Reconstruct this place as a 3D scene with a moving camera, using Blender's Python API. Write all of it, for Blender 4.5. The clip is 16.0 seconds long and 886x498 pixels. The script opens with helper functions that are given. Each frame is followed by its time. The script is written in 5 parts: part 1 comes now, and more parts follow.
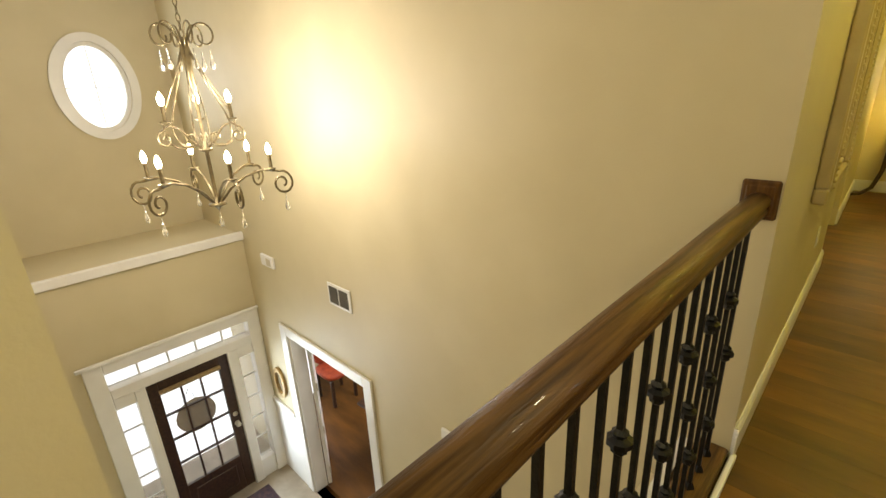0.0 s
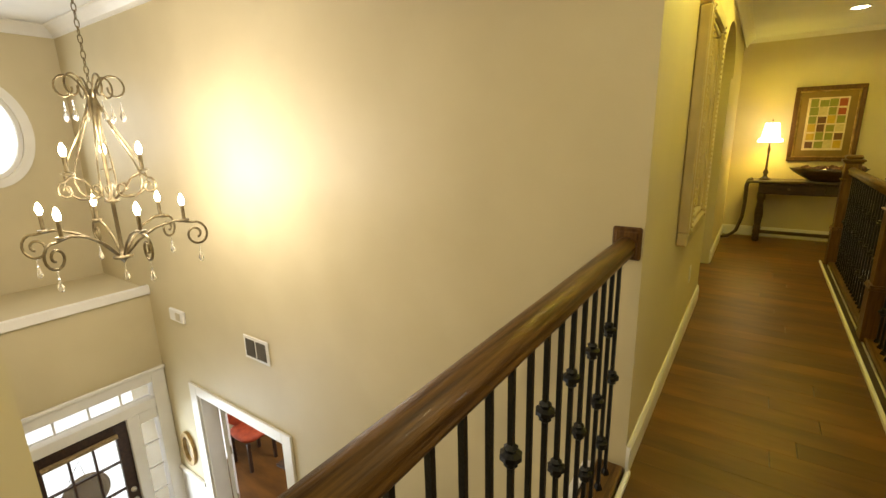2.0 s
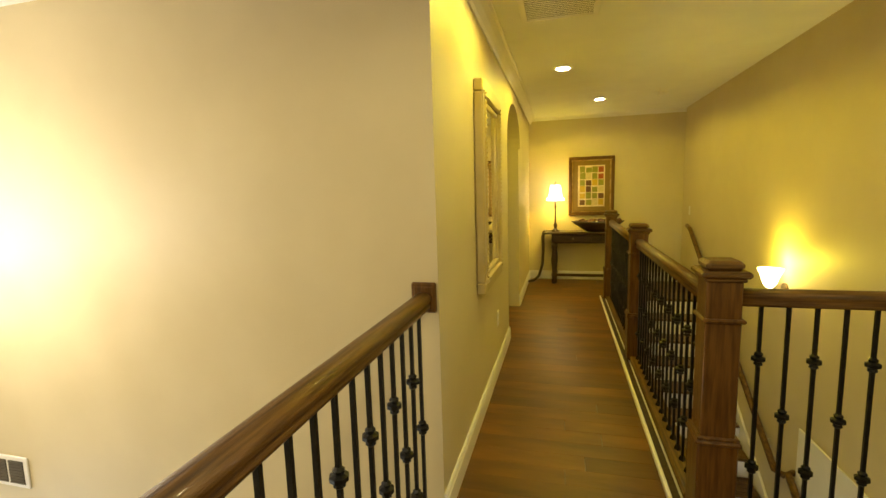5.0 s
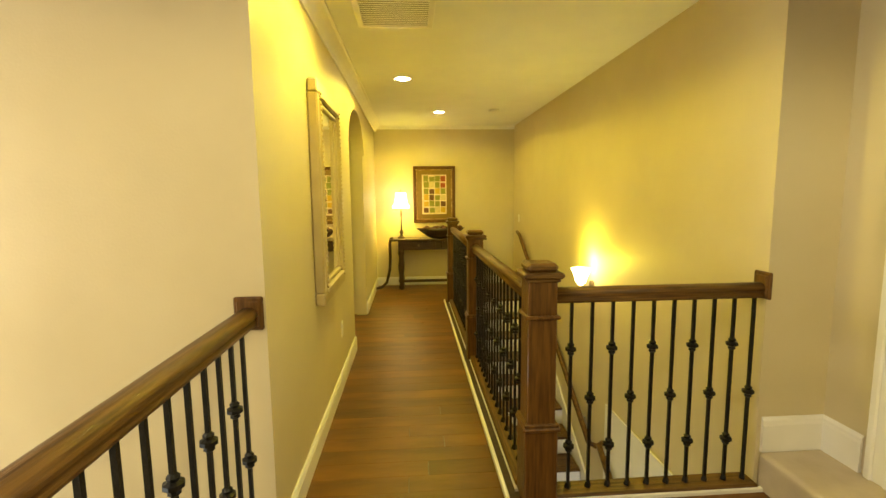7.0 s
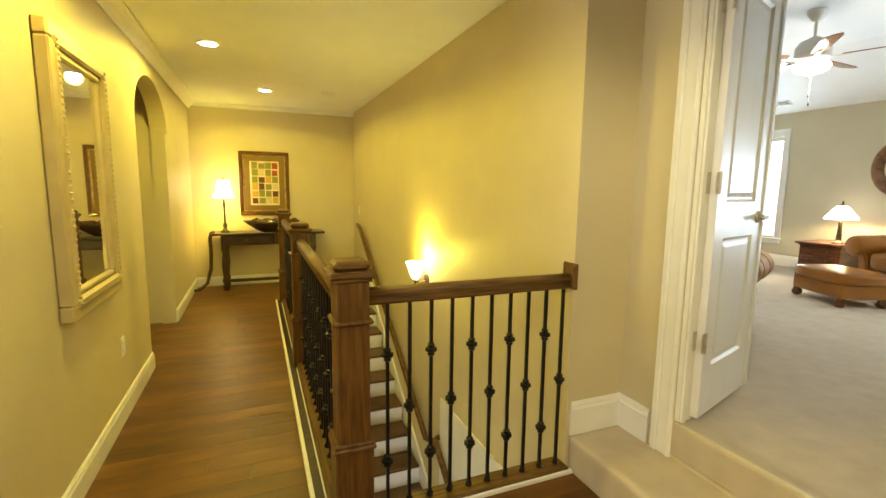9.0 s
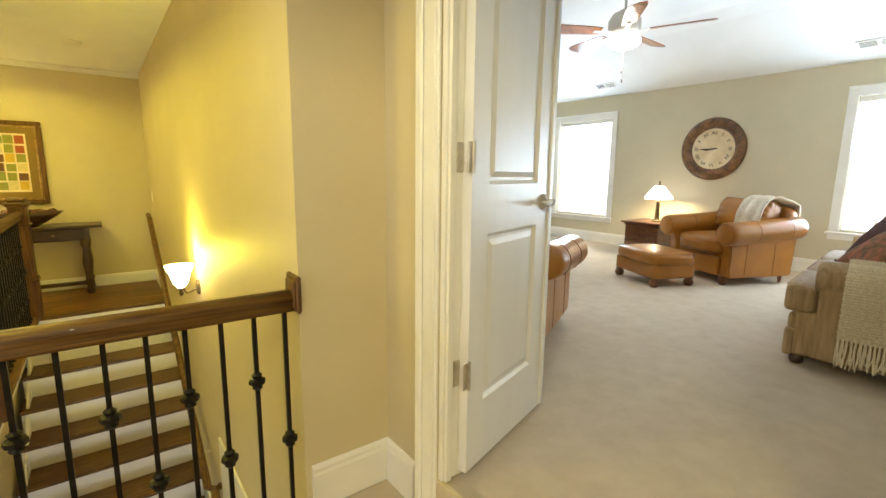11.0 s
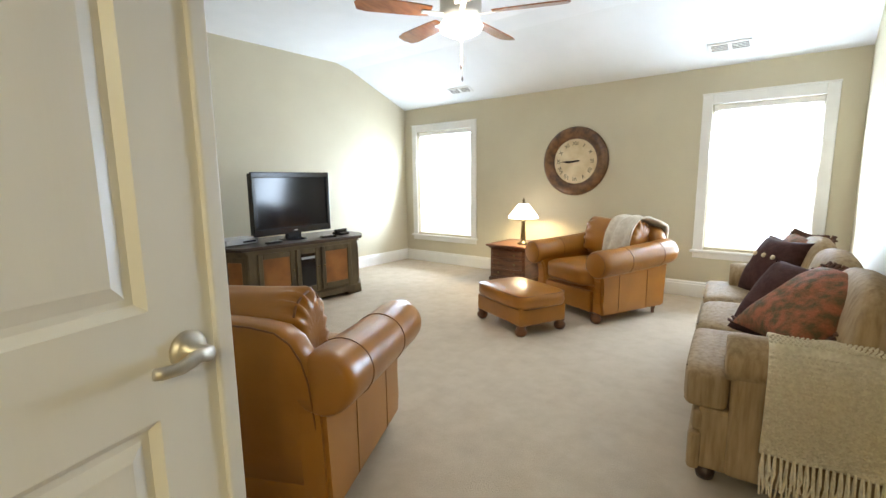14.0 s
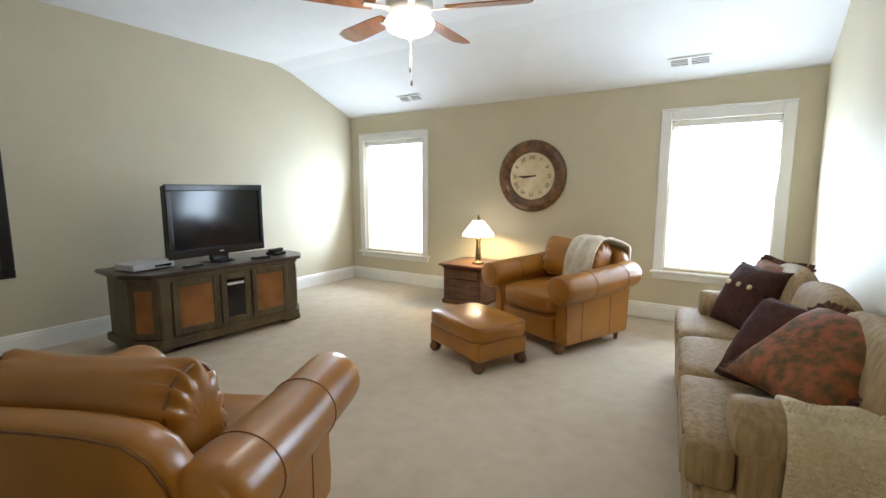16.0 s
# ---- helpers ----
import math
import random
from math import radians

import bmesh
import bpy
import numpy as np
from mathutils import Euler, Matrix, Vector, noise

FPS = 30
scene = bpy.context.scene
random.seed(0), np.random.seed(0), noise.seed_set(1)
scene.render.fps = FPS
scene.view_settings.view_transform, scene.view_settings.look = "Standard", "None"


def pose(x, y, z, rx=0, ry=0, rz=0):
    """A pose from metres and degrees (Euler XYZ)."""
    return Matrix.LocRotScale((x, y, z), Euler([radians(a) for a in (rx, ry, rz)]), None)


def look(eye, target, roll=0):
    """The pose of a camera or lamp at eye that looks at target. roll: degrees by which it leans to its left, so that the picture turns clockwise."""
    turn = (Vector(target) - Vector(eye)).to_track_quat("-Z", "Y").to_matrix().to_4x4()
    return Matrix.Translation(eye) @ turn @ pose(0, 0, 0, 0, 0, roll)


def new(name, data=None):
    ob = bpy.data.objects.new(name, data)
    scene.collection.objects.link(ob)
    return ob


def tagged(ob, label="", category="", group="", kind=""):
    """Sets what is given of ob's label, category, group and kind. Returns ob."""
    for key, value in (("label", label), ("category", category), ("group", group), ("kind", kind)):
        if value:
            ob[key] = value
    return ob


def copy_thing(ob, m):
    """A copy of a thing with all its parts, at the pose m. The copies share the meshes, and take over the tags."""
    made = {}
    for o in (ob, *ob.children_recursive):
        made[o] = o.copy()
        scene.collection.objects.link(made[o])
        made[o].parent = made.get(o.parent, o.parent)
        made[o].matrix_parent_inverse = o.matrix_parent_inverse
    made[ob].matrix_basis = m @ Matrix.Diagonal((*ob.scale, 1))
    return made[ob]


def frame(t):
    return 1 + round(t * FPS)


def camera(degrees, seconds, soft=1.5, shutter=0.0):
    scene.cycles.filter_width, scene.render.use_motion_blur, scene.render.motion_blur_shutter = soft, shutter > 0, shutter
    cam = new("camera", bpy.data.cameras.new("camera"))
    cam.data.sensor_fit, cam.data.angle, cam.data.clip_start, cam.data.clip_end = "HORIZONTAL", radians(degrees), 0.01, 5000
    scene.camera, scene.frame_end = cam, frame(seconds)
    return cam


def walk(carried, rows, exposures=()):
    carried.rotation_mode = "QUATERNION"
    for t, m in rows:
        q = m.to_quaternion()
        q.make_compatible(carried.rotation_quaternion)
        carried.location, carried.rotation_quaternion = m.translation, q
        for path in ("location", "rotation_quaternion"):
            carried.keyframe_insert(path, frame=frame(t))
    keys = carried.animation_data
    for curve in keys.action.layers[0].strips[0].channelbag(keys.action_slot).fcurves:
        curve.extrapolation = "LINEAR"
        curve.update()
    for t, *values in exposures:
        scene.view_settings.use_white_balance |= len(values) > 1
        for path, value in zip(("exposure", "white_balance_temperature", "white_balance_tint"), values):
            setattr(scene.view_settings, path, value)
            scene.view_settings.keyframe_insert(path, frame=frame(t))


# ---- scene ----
cam = camera(88.5, 16.0)
PATH = [
    (0, (1.893, 0.37, 1.36), (0.568, 1.71, 0.69), -2.7),
    (0.5, (1.924, 0.386, 1.365), (0.623, 1.767, 0.734), -2.7),
    (1, (1.948, 0.355, 1.367), (0.698, 1.803, 0.786), -2.1),
    (1.5, (1.976, 0.322, 1.379), (0.797, 1.848, 0.847), -1.6),
    (2, (2.01, 0.307, 1.39), (0.902, 1.9, 0.906), -1.4),
    (2.5, (2.043, 0.299, 1.395), (1.002, 1.95, 0.959), -1.4),
    (3, (2.076, 0.295, 1.402), (1.116, 2.005, 1.009), -1.5),
    (3.5, (2.115, 0.287, 1.418), (1.25, 2.055, 1.065), -1.6),
    (4, (2.14, 0.301, 1.415), (1.383, 2.126, 1.106), -1.6),
    (6.5, (2.211, 0.375, 1.407), (2.167, 2.361, 1.175), -1.1),
    (7, (2.227, 0.397, 1.403), (2.362, 2.379, 1.168), -0.6),
    (7.5, (2.248, 0.421, 1.398), (2.555, 2.382, 1.158), -0.1),
    (8, (2.277, 0.457, 1.386), (2.743, 2.386, 1.138), 0.4),
    (8.2, (2.298, 0.479, 1.379), (2.826, 2.392, 1.131), 0.6),
    (10.3, (2.975, 0.818, 1.392), (4.026, 2.489, 1.073), 0.7),
    (10.5, (3.078, 0.835, 1.386), (4.17, 2.48, 1.062), 0.8),
    (11, (3.347, 0.894, 1.376), (4.534, 2.468, 1.042), 0.7),
    (11.5, (3.612, 0.96, 1.368), (4.883, 2.466, 1.027), 0.5),
    (12, (3.852, 1.028, 1.366), (5.194, 2.472, 1.025), 0.3),
    (12.5, (4.047, 1.097, 1.394), (5.45, 2.484, 1.062), 0.0),
    (13, (4.208, 1.198, 1.423), (5.663, 2.534, 1.105), -0.3),
    (13.5, (4.354, 1.316, 1.468), (5.855, 2.602, 1.158), -0.5),
    (14, (4.479, 1.391, 1.512), (6.018, 2.632, 1.209), -0.7),
    (14.5, (4.603, 1.464, 1.562), (6.177, 2.663, 1.267), -0.9),
    (15, (4.714, 1.502, 1.579), (6.323, 2.655, 1.291), -0.7),
    (15.5, (4.79, 1.569, 1.575), (6.433, 2.675, 1.294), -0.4),
    (16, (4.811, 1.617, 1.566), (6.477, 2.691, 1.301), -0.0),
]
K = 1.1  # metres per unit of the plan below
walk(cam, [(t, look(Vector(eye) * K, Vector(target) * K, roll)) for t, eye, target, roll in PATH], [(0, -0.05, 6600, 10), (2, -0.05, 6750, 10), (4, -0.05, 7300, 9), (6.5, 0.75, 7250, 6), (8.2, 0.75, 6900, 7), (10.5, 0.95, 6300, 9), (12, 0.8, 6300, 10), (13, 0.8, 6300, 11), (14.5, 0.7, 6300, 12), (16, 0.42, 6300, 12)])

# ---- world and large lights ----
world = bpy.data.worlds.new("sky")
scene.world = world
world.use_nodes = True
_wn = world.node_tree.nodes
_sky = _wn.new("ShaderNodeTexSky")
_sky.sky_type, _sky.sun_disc, _sky.sun_elevation, _sky.sun_rotation = "NISHITA", False, radians(40), radians(90)
world.node_tree.links.new(_sky.outputs[0], _wn["Background"].inputs[0])
_wn["Background"].inputs[1].default_value = 0.12
WARM = (1.0, 0.82, 0.075)
SOFT = (1.0, 0.89, 0.52)
CANDLE = (1.0, 0.93, 0.84)


def lamp(name, kind, at, watts, colour, size=0.03, turn=(0, 0, 0), size_y=0.0, spread=180):
    data = bpy.data.lights.new(name, kind)
    data.energy, data.color = watts * K * K, colour
    if kind == "AREA":
        data.shape, data.size, data.size_y = "RECTANGLE", size * K, (size_y or size) * K
        data.spread = radians(spread)
    else:
        data.shadow_soft_size = size * K
        if kind == "SPOT":
            data.spot_size, data.spot_blend = radians(spread), 0.25
    ob = new(name, data)
    ob.matrix_world = pose(at[0] * K, at[1] * K, at[2] * K, *turn)
    return ob


# recessed ceiling lights of the hall; the two SOFT spots are unseen landing fill
for _x, _y, _w, _c in ((2.12, 2.75, 30, WARM), (2.17, 4.68, 38, WARM), (2.60, 6.33, 28, WARM), (2.45, 0.5, 36, SOFT), (3.3, 0.0, 46, SOFT)):
    lamp("recessed_lamp", "SPOT", (_x, _y, 2.42), _w, _c, 0.07, spread=168)
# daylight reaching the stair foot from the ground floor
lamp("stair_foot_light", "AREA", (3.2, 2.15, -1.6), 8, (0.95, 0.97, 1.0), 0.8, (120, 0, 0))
# chandelier, hall table lamp, stair sconce
lamp("table_lamp_light", "POINT", (2.07, 7.27, 1.33), 14, WARM, 0.05)
lamp("sconce_light", "POINT", (3.73, 4.32, 0.80), 15, WARM, 0.05)
# daylight through the sitting room windows
lamp("window_light", "AREA", (9.30, 5.30, 1.45), 44, (0.68, 0.84, 1.0), 1.4, (0, 108, 0), 0.9, 165)
lamp("window_light", "AREA", (9.30, 1.75, 1.5), 44, (0.68, 0.84, 1.0), 1.3, (0, 108, 0), 0.8, 165)
lamp("fan_light", "POINT", (6.93, 3.20, 2.30), 13, (1.0, 0.96, 0.90), 0.13)
lamp("end_lamp_light", "POINT", (8.97, 3.86, 1.13), 17, (1.0, 0.80, 0.45), 0.04)
# daylight through the front door and the oval window
lamp("door_light", "AREA", (-2.5, 1.3, -1.9), 34, (0.80, 0.91, 1.0), 1.4, (0, -90, 0), 1.2)
lamp("oval_light", "AREA", (-3.5, 1.40, 1.50), 10, (0.85, 0.93, 1.0), 0.8, (0, -90, 0), 0.55)
# fill added below the dining room ceiling, with no fixture of its own
lamp("dining_light", "AREA", (-1.6, 3.8, -0.5), 75, (0.95, 0.95, 1.0), 1.0)


# ---- materials ----
def mat(name, a, b=None, rough=0.6, metal=0.0, scale=6.0, bump=0.0, bscale=60.0, stretch=(1, 1, 1), emit=0.0, spec=0.5, rnd=0.0, detail=5.0, contrast=(0.35, 0.65), trans=0.0, coat=0.0):
    m = bpy.data.materials.new(name)
    m.use_nodes = True
    n, l = m.node_tree.nodes, m.node_tree.links
    p = n["Principled BSDF"]
    b = b or tuple(c * 0.85 for c in a)
    co = n.new("ShaderNodeTexCoord")
    mp = n.new("ShaderNodeMapping")
    mp.inputs["Scale"].default_value = stretch
    l.new(co.outputs["Object"], mp.inputs[0])
    nz = n.new("ShaderNodeTexNoise")
    nz.inputs["Scale"].default_value, nz.inputs["Detail"].default_value = scale, detail
    l.new(mp.outputs[0], nz.inputs["Vector"])
    rp = n.new("ShaderNodeValToRGB")
    rp.color_ramp.elements[0].position, rp.color_ramp.elements[1].position = contrast
    rp.color_ramp.elements[0].color, rp.color_ramp.elements[1].color = (*b, 1), (*a, 1)
    l.new(nz.outputs[0], rp.inputs[0])
    out = rp.outputs[0]
    if rnd:
        oi = n.new("ShaderNodeObjectInfo")
        ad = n.new("ShaderNodeVectorMath")
        ad.operation = "ADD"
        l.new(co.outputs["Object"], ad.inputs[0])
        ml = n.new("ShaderNodeMath")
        ml.operation, ml.inputs[1].default_value = "MULTIPLY", 37.0
        l.new(oi.outputs["Random"], ml.inputs[0])
        l.new(ml.outputs[0], ad.inputs[1])
        l.new(ad.outputs[0], mp.inputs[0])
        mr = n.new("ShaderNodeMapRange")
        mr.inputs[3].default_value, mr.inputs[4].default_value = 1 - rnd, 1 + rnd
        l.new(oi.outputs["Random"], mr.inputs[0])
        hs = n.new("ShaderNodeHueSaturation")
        l.new(mr.outputs[0], hs.inputs["Value"])
        l.new(out, hs.inputs["Color"])
        out = hs.outputs[0]
    l.new(out, p.inputs["Base Color"])
    p.inputs["Roughness"].default_value, p.inputs["Metallic"].default_value = rough, metal
    p.inputs["Specular IOR Level"].default_value = spec
    p.inputs["Coat Weight"].default_value = coat
    if trans:
        p.inputs["Transmission Weight"].default_value = trans
    if emit:
        l.new(out, p.inputs["Emission Color"])
        p.inputs["Emission Strength"].default_value = emit
    if bump:
        nb = n.new("ShaderNodeTexNoise")
        nb.inputs["Scale"].default_value, nb.inputs["Detail"].default_value = bscale, 6
        l.new(mp.outputs[0], nb.inputs["Vector"])
        bp = n.new("ShaderNodeBump")
        bp.inputs["Strength"].default_value, bp.inputs["Distance"].default_value = bump, 0.01
        l.new(nb.outputs[0], bp.inputs["Height"])
        l.new(bp.outputs[0], p.inputs["Normal"])
    return m


PAINT = mat("khaki_paint", (0.60, 0.52, 0.335), (0.57, 0.49, 0.31), 0.55, scale=2.5, bump=0.08, bscale=90)
ROOM_PAINT = mat("sage_beige_paint", (0.58, 0.52, 0.375), (0.555, 0.495, 0.355), 0.6, scale=2.5, bump=0.08, bscale=90)
CEIL = mat("ceiling_paint", (0.80, 0.80, 0.79), (0.77, 0.77, 0.76), 0.8, scale=3, bump=0.1, bscale=120)
TRIM = mat("white_trim_paint", (0.80, 0.78, 0.74), (0.76, 0.74, 0.70), 0.32, scale=5, bump=0.03, bscale=40)
DOORW = mat("white_door_paint", (0.78, 0.76, 0.72), (0.76, 0.74, 0.70), 0.38, scale=3, bump=0.02, bscale=25, stretch=(5, 5, 0.5))
OAK = mat("stained_oak", (0.155, 0.078, 0.018), (0.055, 0.024, 0.005), 0.38, spec=0.3, scale=5, bump=0.15, bscale=30, stretch=(9, 0.7, 9), coat=0.12)
OAKX = mat("stained_oak_crosswise", (0.155, 0.078, 0.018), (0.055, 0.024, 0.005), 0.44, spec=0.3, scale=8, bump=0.3, bscale=30, stretch=(0.5, 9, 9), coat=0.12)
OAKZ = mat("stained_oak_upright", (0.140, 0.064, 0.015), (0.070, 0.030, 0.007), 0.42, spec=0.3, scale=7, bump=0.15, bscale=30, stretch=(9, 9, 0.7), coat=0.12)
PLANK = mat("brown_floor_plank", (0.195, 0.080, 0.013), (0.062, 0.024, 0.004), 0.40, spec=0.32, scale=1.6, bump=0.12, bscale=7, stretch=(1.3, 4, 4), rnd=0.28, contrast=(0.25, 0.80), detail=9.0)
IRON = mat("black_iron", (0.012, 0.011, 0.010), (0.02, 0.018, 0.016), 0.45, metal=0.6, scale=30, bump=0.15, bscale=120)
CARPET = mat("beige_carpet", (0.56, 0.475, 0.365), (0.49, 0.41, 0.31), 0.95, scale=9, bump=0.45, bscale=260, spec=0.1, contrast=(0.3, 0.7), detail=14.0)
DARKWOOD = mat("dark_walnut", (0.055, 0.026, 0.013), (0.025, 0.011, 0.006), 0.35, scale=6, bump=0.1, bscale=40, stretch=(1, 6, 6), coat=0.2)
LEATHER = mat("tan_leather", (0.42, 0.175, 0.024), (0.28, 0.105, 0.013), 0.30, scale=3.5, bump=0.10, bscale=220, coat=0.08, contrast=(0.25, 0.75))
PIPING = mat("dark_leather_piping", (0.20, 0.078, 0.014), (0.15, 0.055, 0.010), 0.45, scale=20)
WOOL = mat("white_wool", (0.74, 0.68, 0.57), (0.64, 0.57, 0.46), 0.95, scale=30, bump=0.5, bscale=110, spec=0.1)
SOFA = mat("tan_chenille", (0.40, 0.285, 0.155), (0.25, 0.165, 0.08), 0.75, scale=45, bump=0.2, bscale=160, spec=0.3, stretch=(1, 1, 0.12), contrast=(0.3, 0.7))
KNIT = mat("cream_knit", (0.78, 0.70, 0.52), (0.66, 0.57, 0.40), 0.95, scale=55, bump=0.6, bscale=60, spec=0.1)
PLUM = mat("plum_brown_cloth", (0.075, 0.034, 0.028), (0.055, 0.024, 0.02), 0.9, scale=30, bump=0.4, bscale=200, spec=0.15)
PAISLEY = mat("paisley_cloth", (0.30, 0.10, 0.045), (0.105, 0.07, 0.028), 0.8, scale=22, bump=0.4, bscale=120, spec=0.2, detail=6, contrast=(0.38, 0.60))
NICKEL = mat("brushed_nickel", (0.66, 0.62, 0.54), (0.58, 0.54, 0.46), 0.42, metal=0.9, scale=40)
BRONZE = mat("antique_gold_bronze", (0.21, 0.165, 0.085), (0.12, 0.09, 0.045), 0.42, metal=0.75, scale=25, bump=0.1, bscale=80)
GOLD = mat("gold_frame", (0.42, 0.28, 0.10), (0.25, 0.15, 0.05), 0.35, metal=0.6, scale=18, bump=0.2, bscale=60)
CHAMP = mat("champagne_frame", (0.50, 0.41, 0.22), (0.44, 0.35, 0.18), 0.42, metal=0.15, scale=5, bump=0.03, bscale=40)
MIRROR = mat("mirror_glass", (0.9, 0.9, 0.88), (0.89, 0.89, 0.87), 0.02, metal=1.0)
GLASS = mat("crystal", (0.95, 0.95, 0.95), (0.93, 0.93, 0.95), 0.05, trans=0.9)
BULB = mat("lit_bulb", (1.0, 0.90, 0.68), (1.0, 0.90, 0.68), 0.4, emit=60)
SHADE = mat("lit_shade", (1.0, 0.82, 0.45), (1.0, 0.78, 0.40), 0.7, emit=9.0, scale=8)
SHADE2 = mat("lit_milk_glass", (1.0, 0.93, 0.80), (0.98, 0.90, 0.74), 0.4, emit=3.2, scale=8)
DAY = mat("daylight_outside", (0.93, 0.96, 1.0), (0.86, 0.91, 0.97), 0.9, emit=1.6, scale=3)
# emission on the slats stands in for daylight coming through them
BLIND = mat("glowing_white_blind", (0.88, 0.90, 0.92), (0.85, 0.87, 0.90), 0.6, emit=1.1, scale=6)
CONSOLE_G = mat("distressed_olive_paint", (0.12, 0.085, 0.038), (0.06, 0.042, 0.02), 0.5, scale=9, bump=0.25, bscale=30, stretch=(1, 1, 0.4))
CONSOLE_P = mat("amber_veneer", (0.30, 0.115, 0.025), (0.17, 0.06, 0.014), 0.35, scale=5, bump=0.1, bscale=30, coat=0.2)
BLACK = mat("black_plastic", (0.010, 0.010, 0.011), (0.014, 0.014, 0.015), 0.22, scale=20)
SCREEN = mat("dark_screen", (0.008, 0.009, 0.012), (0.010, 0.011, 0.015), 0.12, scale=3)
SILVER = mat("silver_plastic", (0.55, 0.56, 0.58), (0.48, 0.49, 0.51), 0.35, scale=12)
CHERRY = mat("cherry_wood", (0.17, 0.062, 0.022), (0.075, 0.026, 0.010), 0.3, scale=6, bump=0.1, bscale=40, stretch=(1, 1, 6), coat=0.2)
BURL = mat("dark_burl_rim", (0.21, 0.095, 0.032), (0.06, 0.024, 0.009), 0.35, scale=11, bump=0.1, bscale=40, coat=0.2)
DIAL = mat("aged_paper", (0.76, 0.64, 0.43), (0.62, 0.49, 0.29), 0.7, scale=7)
INK = mat("dark_ink", (0.03, 0.02, 0.012), (0.04, 0.026, 0.015), 0.7)
BLADE = mat("cherry_fan_blade", (0.30, 0.11, 0.035), (0.19, 0.06, 0.018), 0.2, scale=6, stretch=(1, 6, 6), coat=0.2)
PLASTIC = mat("white_plastic", (0.78, 0.76, 0.72), (0.75, 0.73, 0.69), 0.4)
GRILLE = mat("grey_grille_dark", (0.10, 0.085, 0.06), (0.08, 0.068, 0.05), 0.7)
RUG = mat("dark_patterned_rug", (0.06, 0.028, 0.026), (0.025, 0.014, 0.02), 0.95, scale=22, bump=0.6, bscale=150, detail=1)
RED = mat("red_upholstery", (0.42, 0.065, 0.015), (0.27, 0.035, 0.01), 0.7, scale=12, bump=0.2)
TILE = mat("stone_tile", (0.34, 0.28, 0.20), (0.25, 0.20, 0.14), 0.5, scale=5, bump=0.15)
WICKER = mat("woven_straw", (0.34, 0.25, 0.13), (0.22, 0.15, 0.07), 0.85, scale=35, bump=0.5, bscale=120)
PINE = mat("dried_pods", (0.14, 0.06, 0.03), (0.06, 0.025, 0.015), 0.8, scale=30, bump=0.5)


# ---- building helpers ----
def part(name, bm, material, parent=None, label="", smooth=False):
    bm.transform(Matrix.Scale(K, 4))
    me = bpy.data.meshes.new(name)
    bm.to_mesh(me)
    bm.free()
    me.materials.append(material)
    if smooth:
        me.polygons.foreach_set("use_smooth", [True] * len(me.polygons))
    ob = new(name, me)
    if parent:
        ob.parent = parent
    if label:
        ob["label"] = label
    return ob


def thing(name, at, turn=0.0, label="", category="", group="", kind=""):
    ob = new(name)
    ob.empty_display_size = 0.1
    ob.matrix_basis = pose(at[0] * K, at[1] * K, at[2] * K, 0, 0, turn)
    return tagged(ob, label, category, group, kind)


def structure(name, bm, material, label="", category="", smooth=False):
    return tagged(part(name, bm, material, None, label, smooth), "", category or name.split("_")[0], "", "structure")


def solid(name, bm, material, label, category, group="", smooth=False):
    return tagged(part(name, bm, material, None, label, smooth), "", category, group)


def bx(bm, x0, x1, y0, y1, z0, z1, bevel=0.0, seg=1):
    made = bmesh.ops.create_cube(bm, size=1)["verts"]
    m = Matrix.Translation(((x0 + x1) / 2, (y0 + y1) / 2, (z0 + z1) / 2)) @ Matrix.Diagonal((abs(x1 - x0), abs(y1 - y0), abs(z1 - z0), 1))
    bmesh.ops.transform(bm, matrix=m, verts=made)
    if bevel:
        edges = list({e for v in made for e in v.link_edges})
        bmesh.ops.bevel(bm, geom=edges, offset=bevel, segments=seg, affect="EDGES", profile=0.5)
    return bm


def box(*a, **k):
    return bx(bmesh.new(), *a, **k)


def lathe(bm, profile, at=(0, 0, 0), seg=20, m=None, hollow=False):
    """Turned round z: (radius, z) pairs from the bottom; hollow joins the last pair to the first, as in a lampshade."""
    rings = []
    t = Matrix.Translation(at) @ (m or Matrix())
    for r, z in profile:
        rings.append([bm.verts.new(t @ Vector((r * math.cos(2 * math.pi * i / seg), r * math.sin(2 * math.pi * i / seg), z))) for i in range(seg)])
    for a, b in zip(rings, rings[1:]):
        for i in range(seg):
            bm.faces.new((a[i], a[(i + 1) % seg], b[(i + 1) % seg], b[i]))
    if hollow:
        for i in range(seg):
            bm.faces.new((rings[-1][i], rings[-1][(i + 1) % seg], rings[0][(i + 1) % seg], rings[0][i]))
    else:
        bm.faces.new(rings[0][::-1])
        bm.faces.new(rings[-1])
    return bm


def tube(bm, pts, r, seg=8, r_end=None):
    """A round bar along points."""
    pts = [Vector(p) for p in pts]
    rings, side = [], None
    for i, p in enumerate(pts):
        d = (pts[min(i + 1, len(pts) - 1)] - pts[max(i - 1, 0)]).normalized()
        if side is None:
            side = d.orthogonal().normalized()
        side = (side - d * side.dot(d)).normalized()
        up = d.cross(side)
        rr = r if r_end is None else r + (r_end - r) * i / (len(pts) - 1)
        rings.append([bm.verts.new(p + (side * math.cos(2 * math.pi * k / seg) + up * math.sin(2 * math.pi * k / seg)) * rr) for k in range(seg)])
    for a, b in zip(rings, rings[1:]):
        for k in range(seg):
            bm.faces.new((a[k], a[(k + 1) % seg], b[(k + 1) % seg], b[k]))
    bm.faces.new(rings[0][::-1])
    bm.faces.new(rings[-1])
    return bm


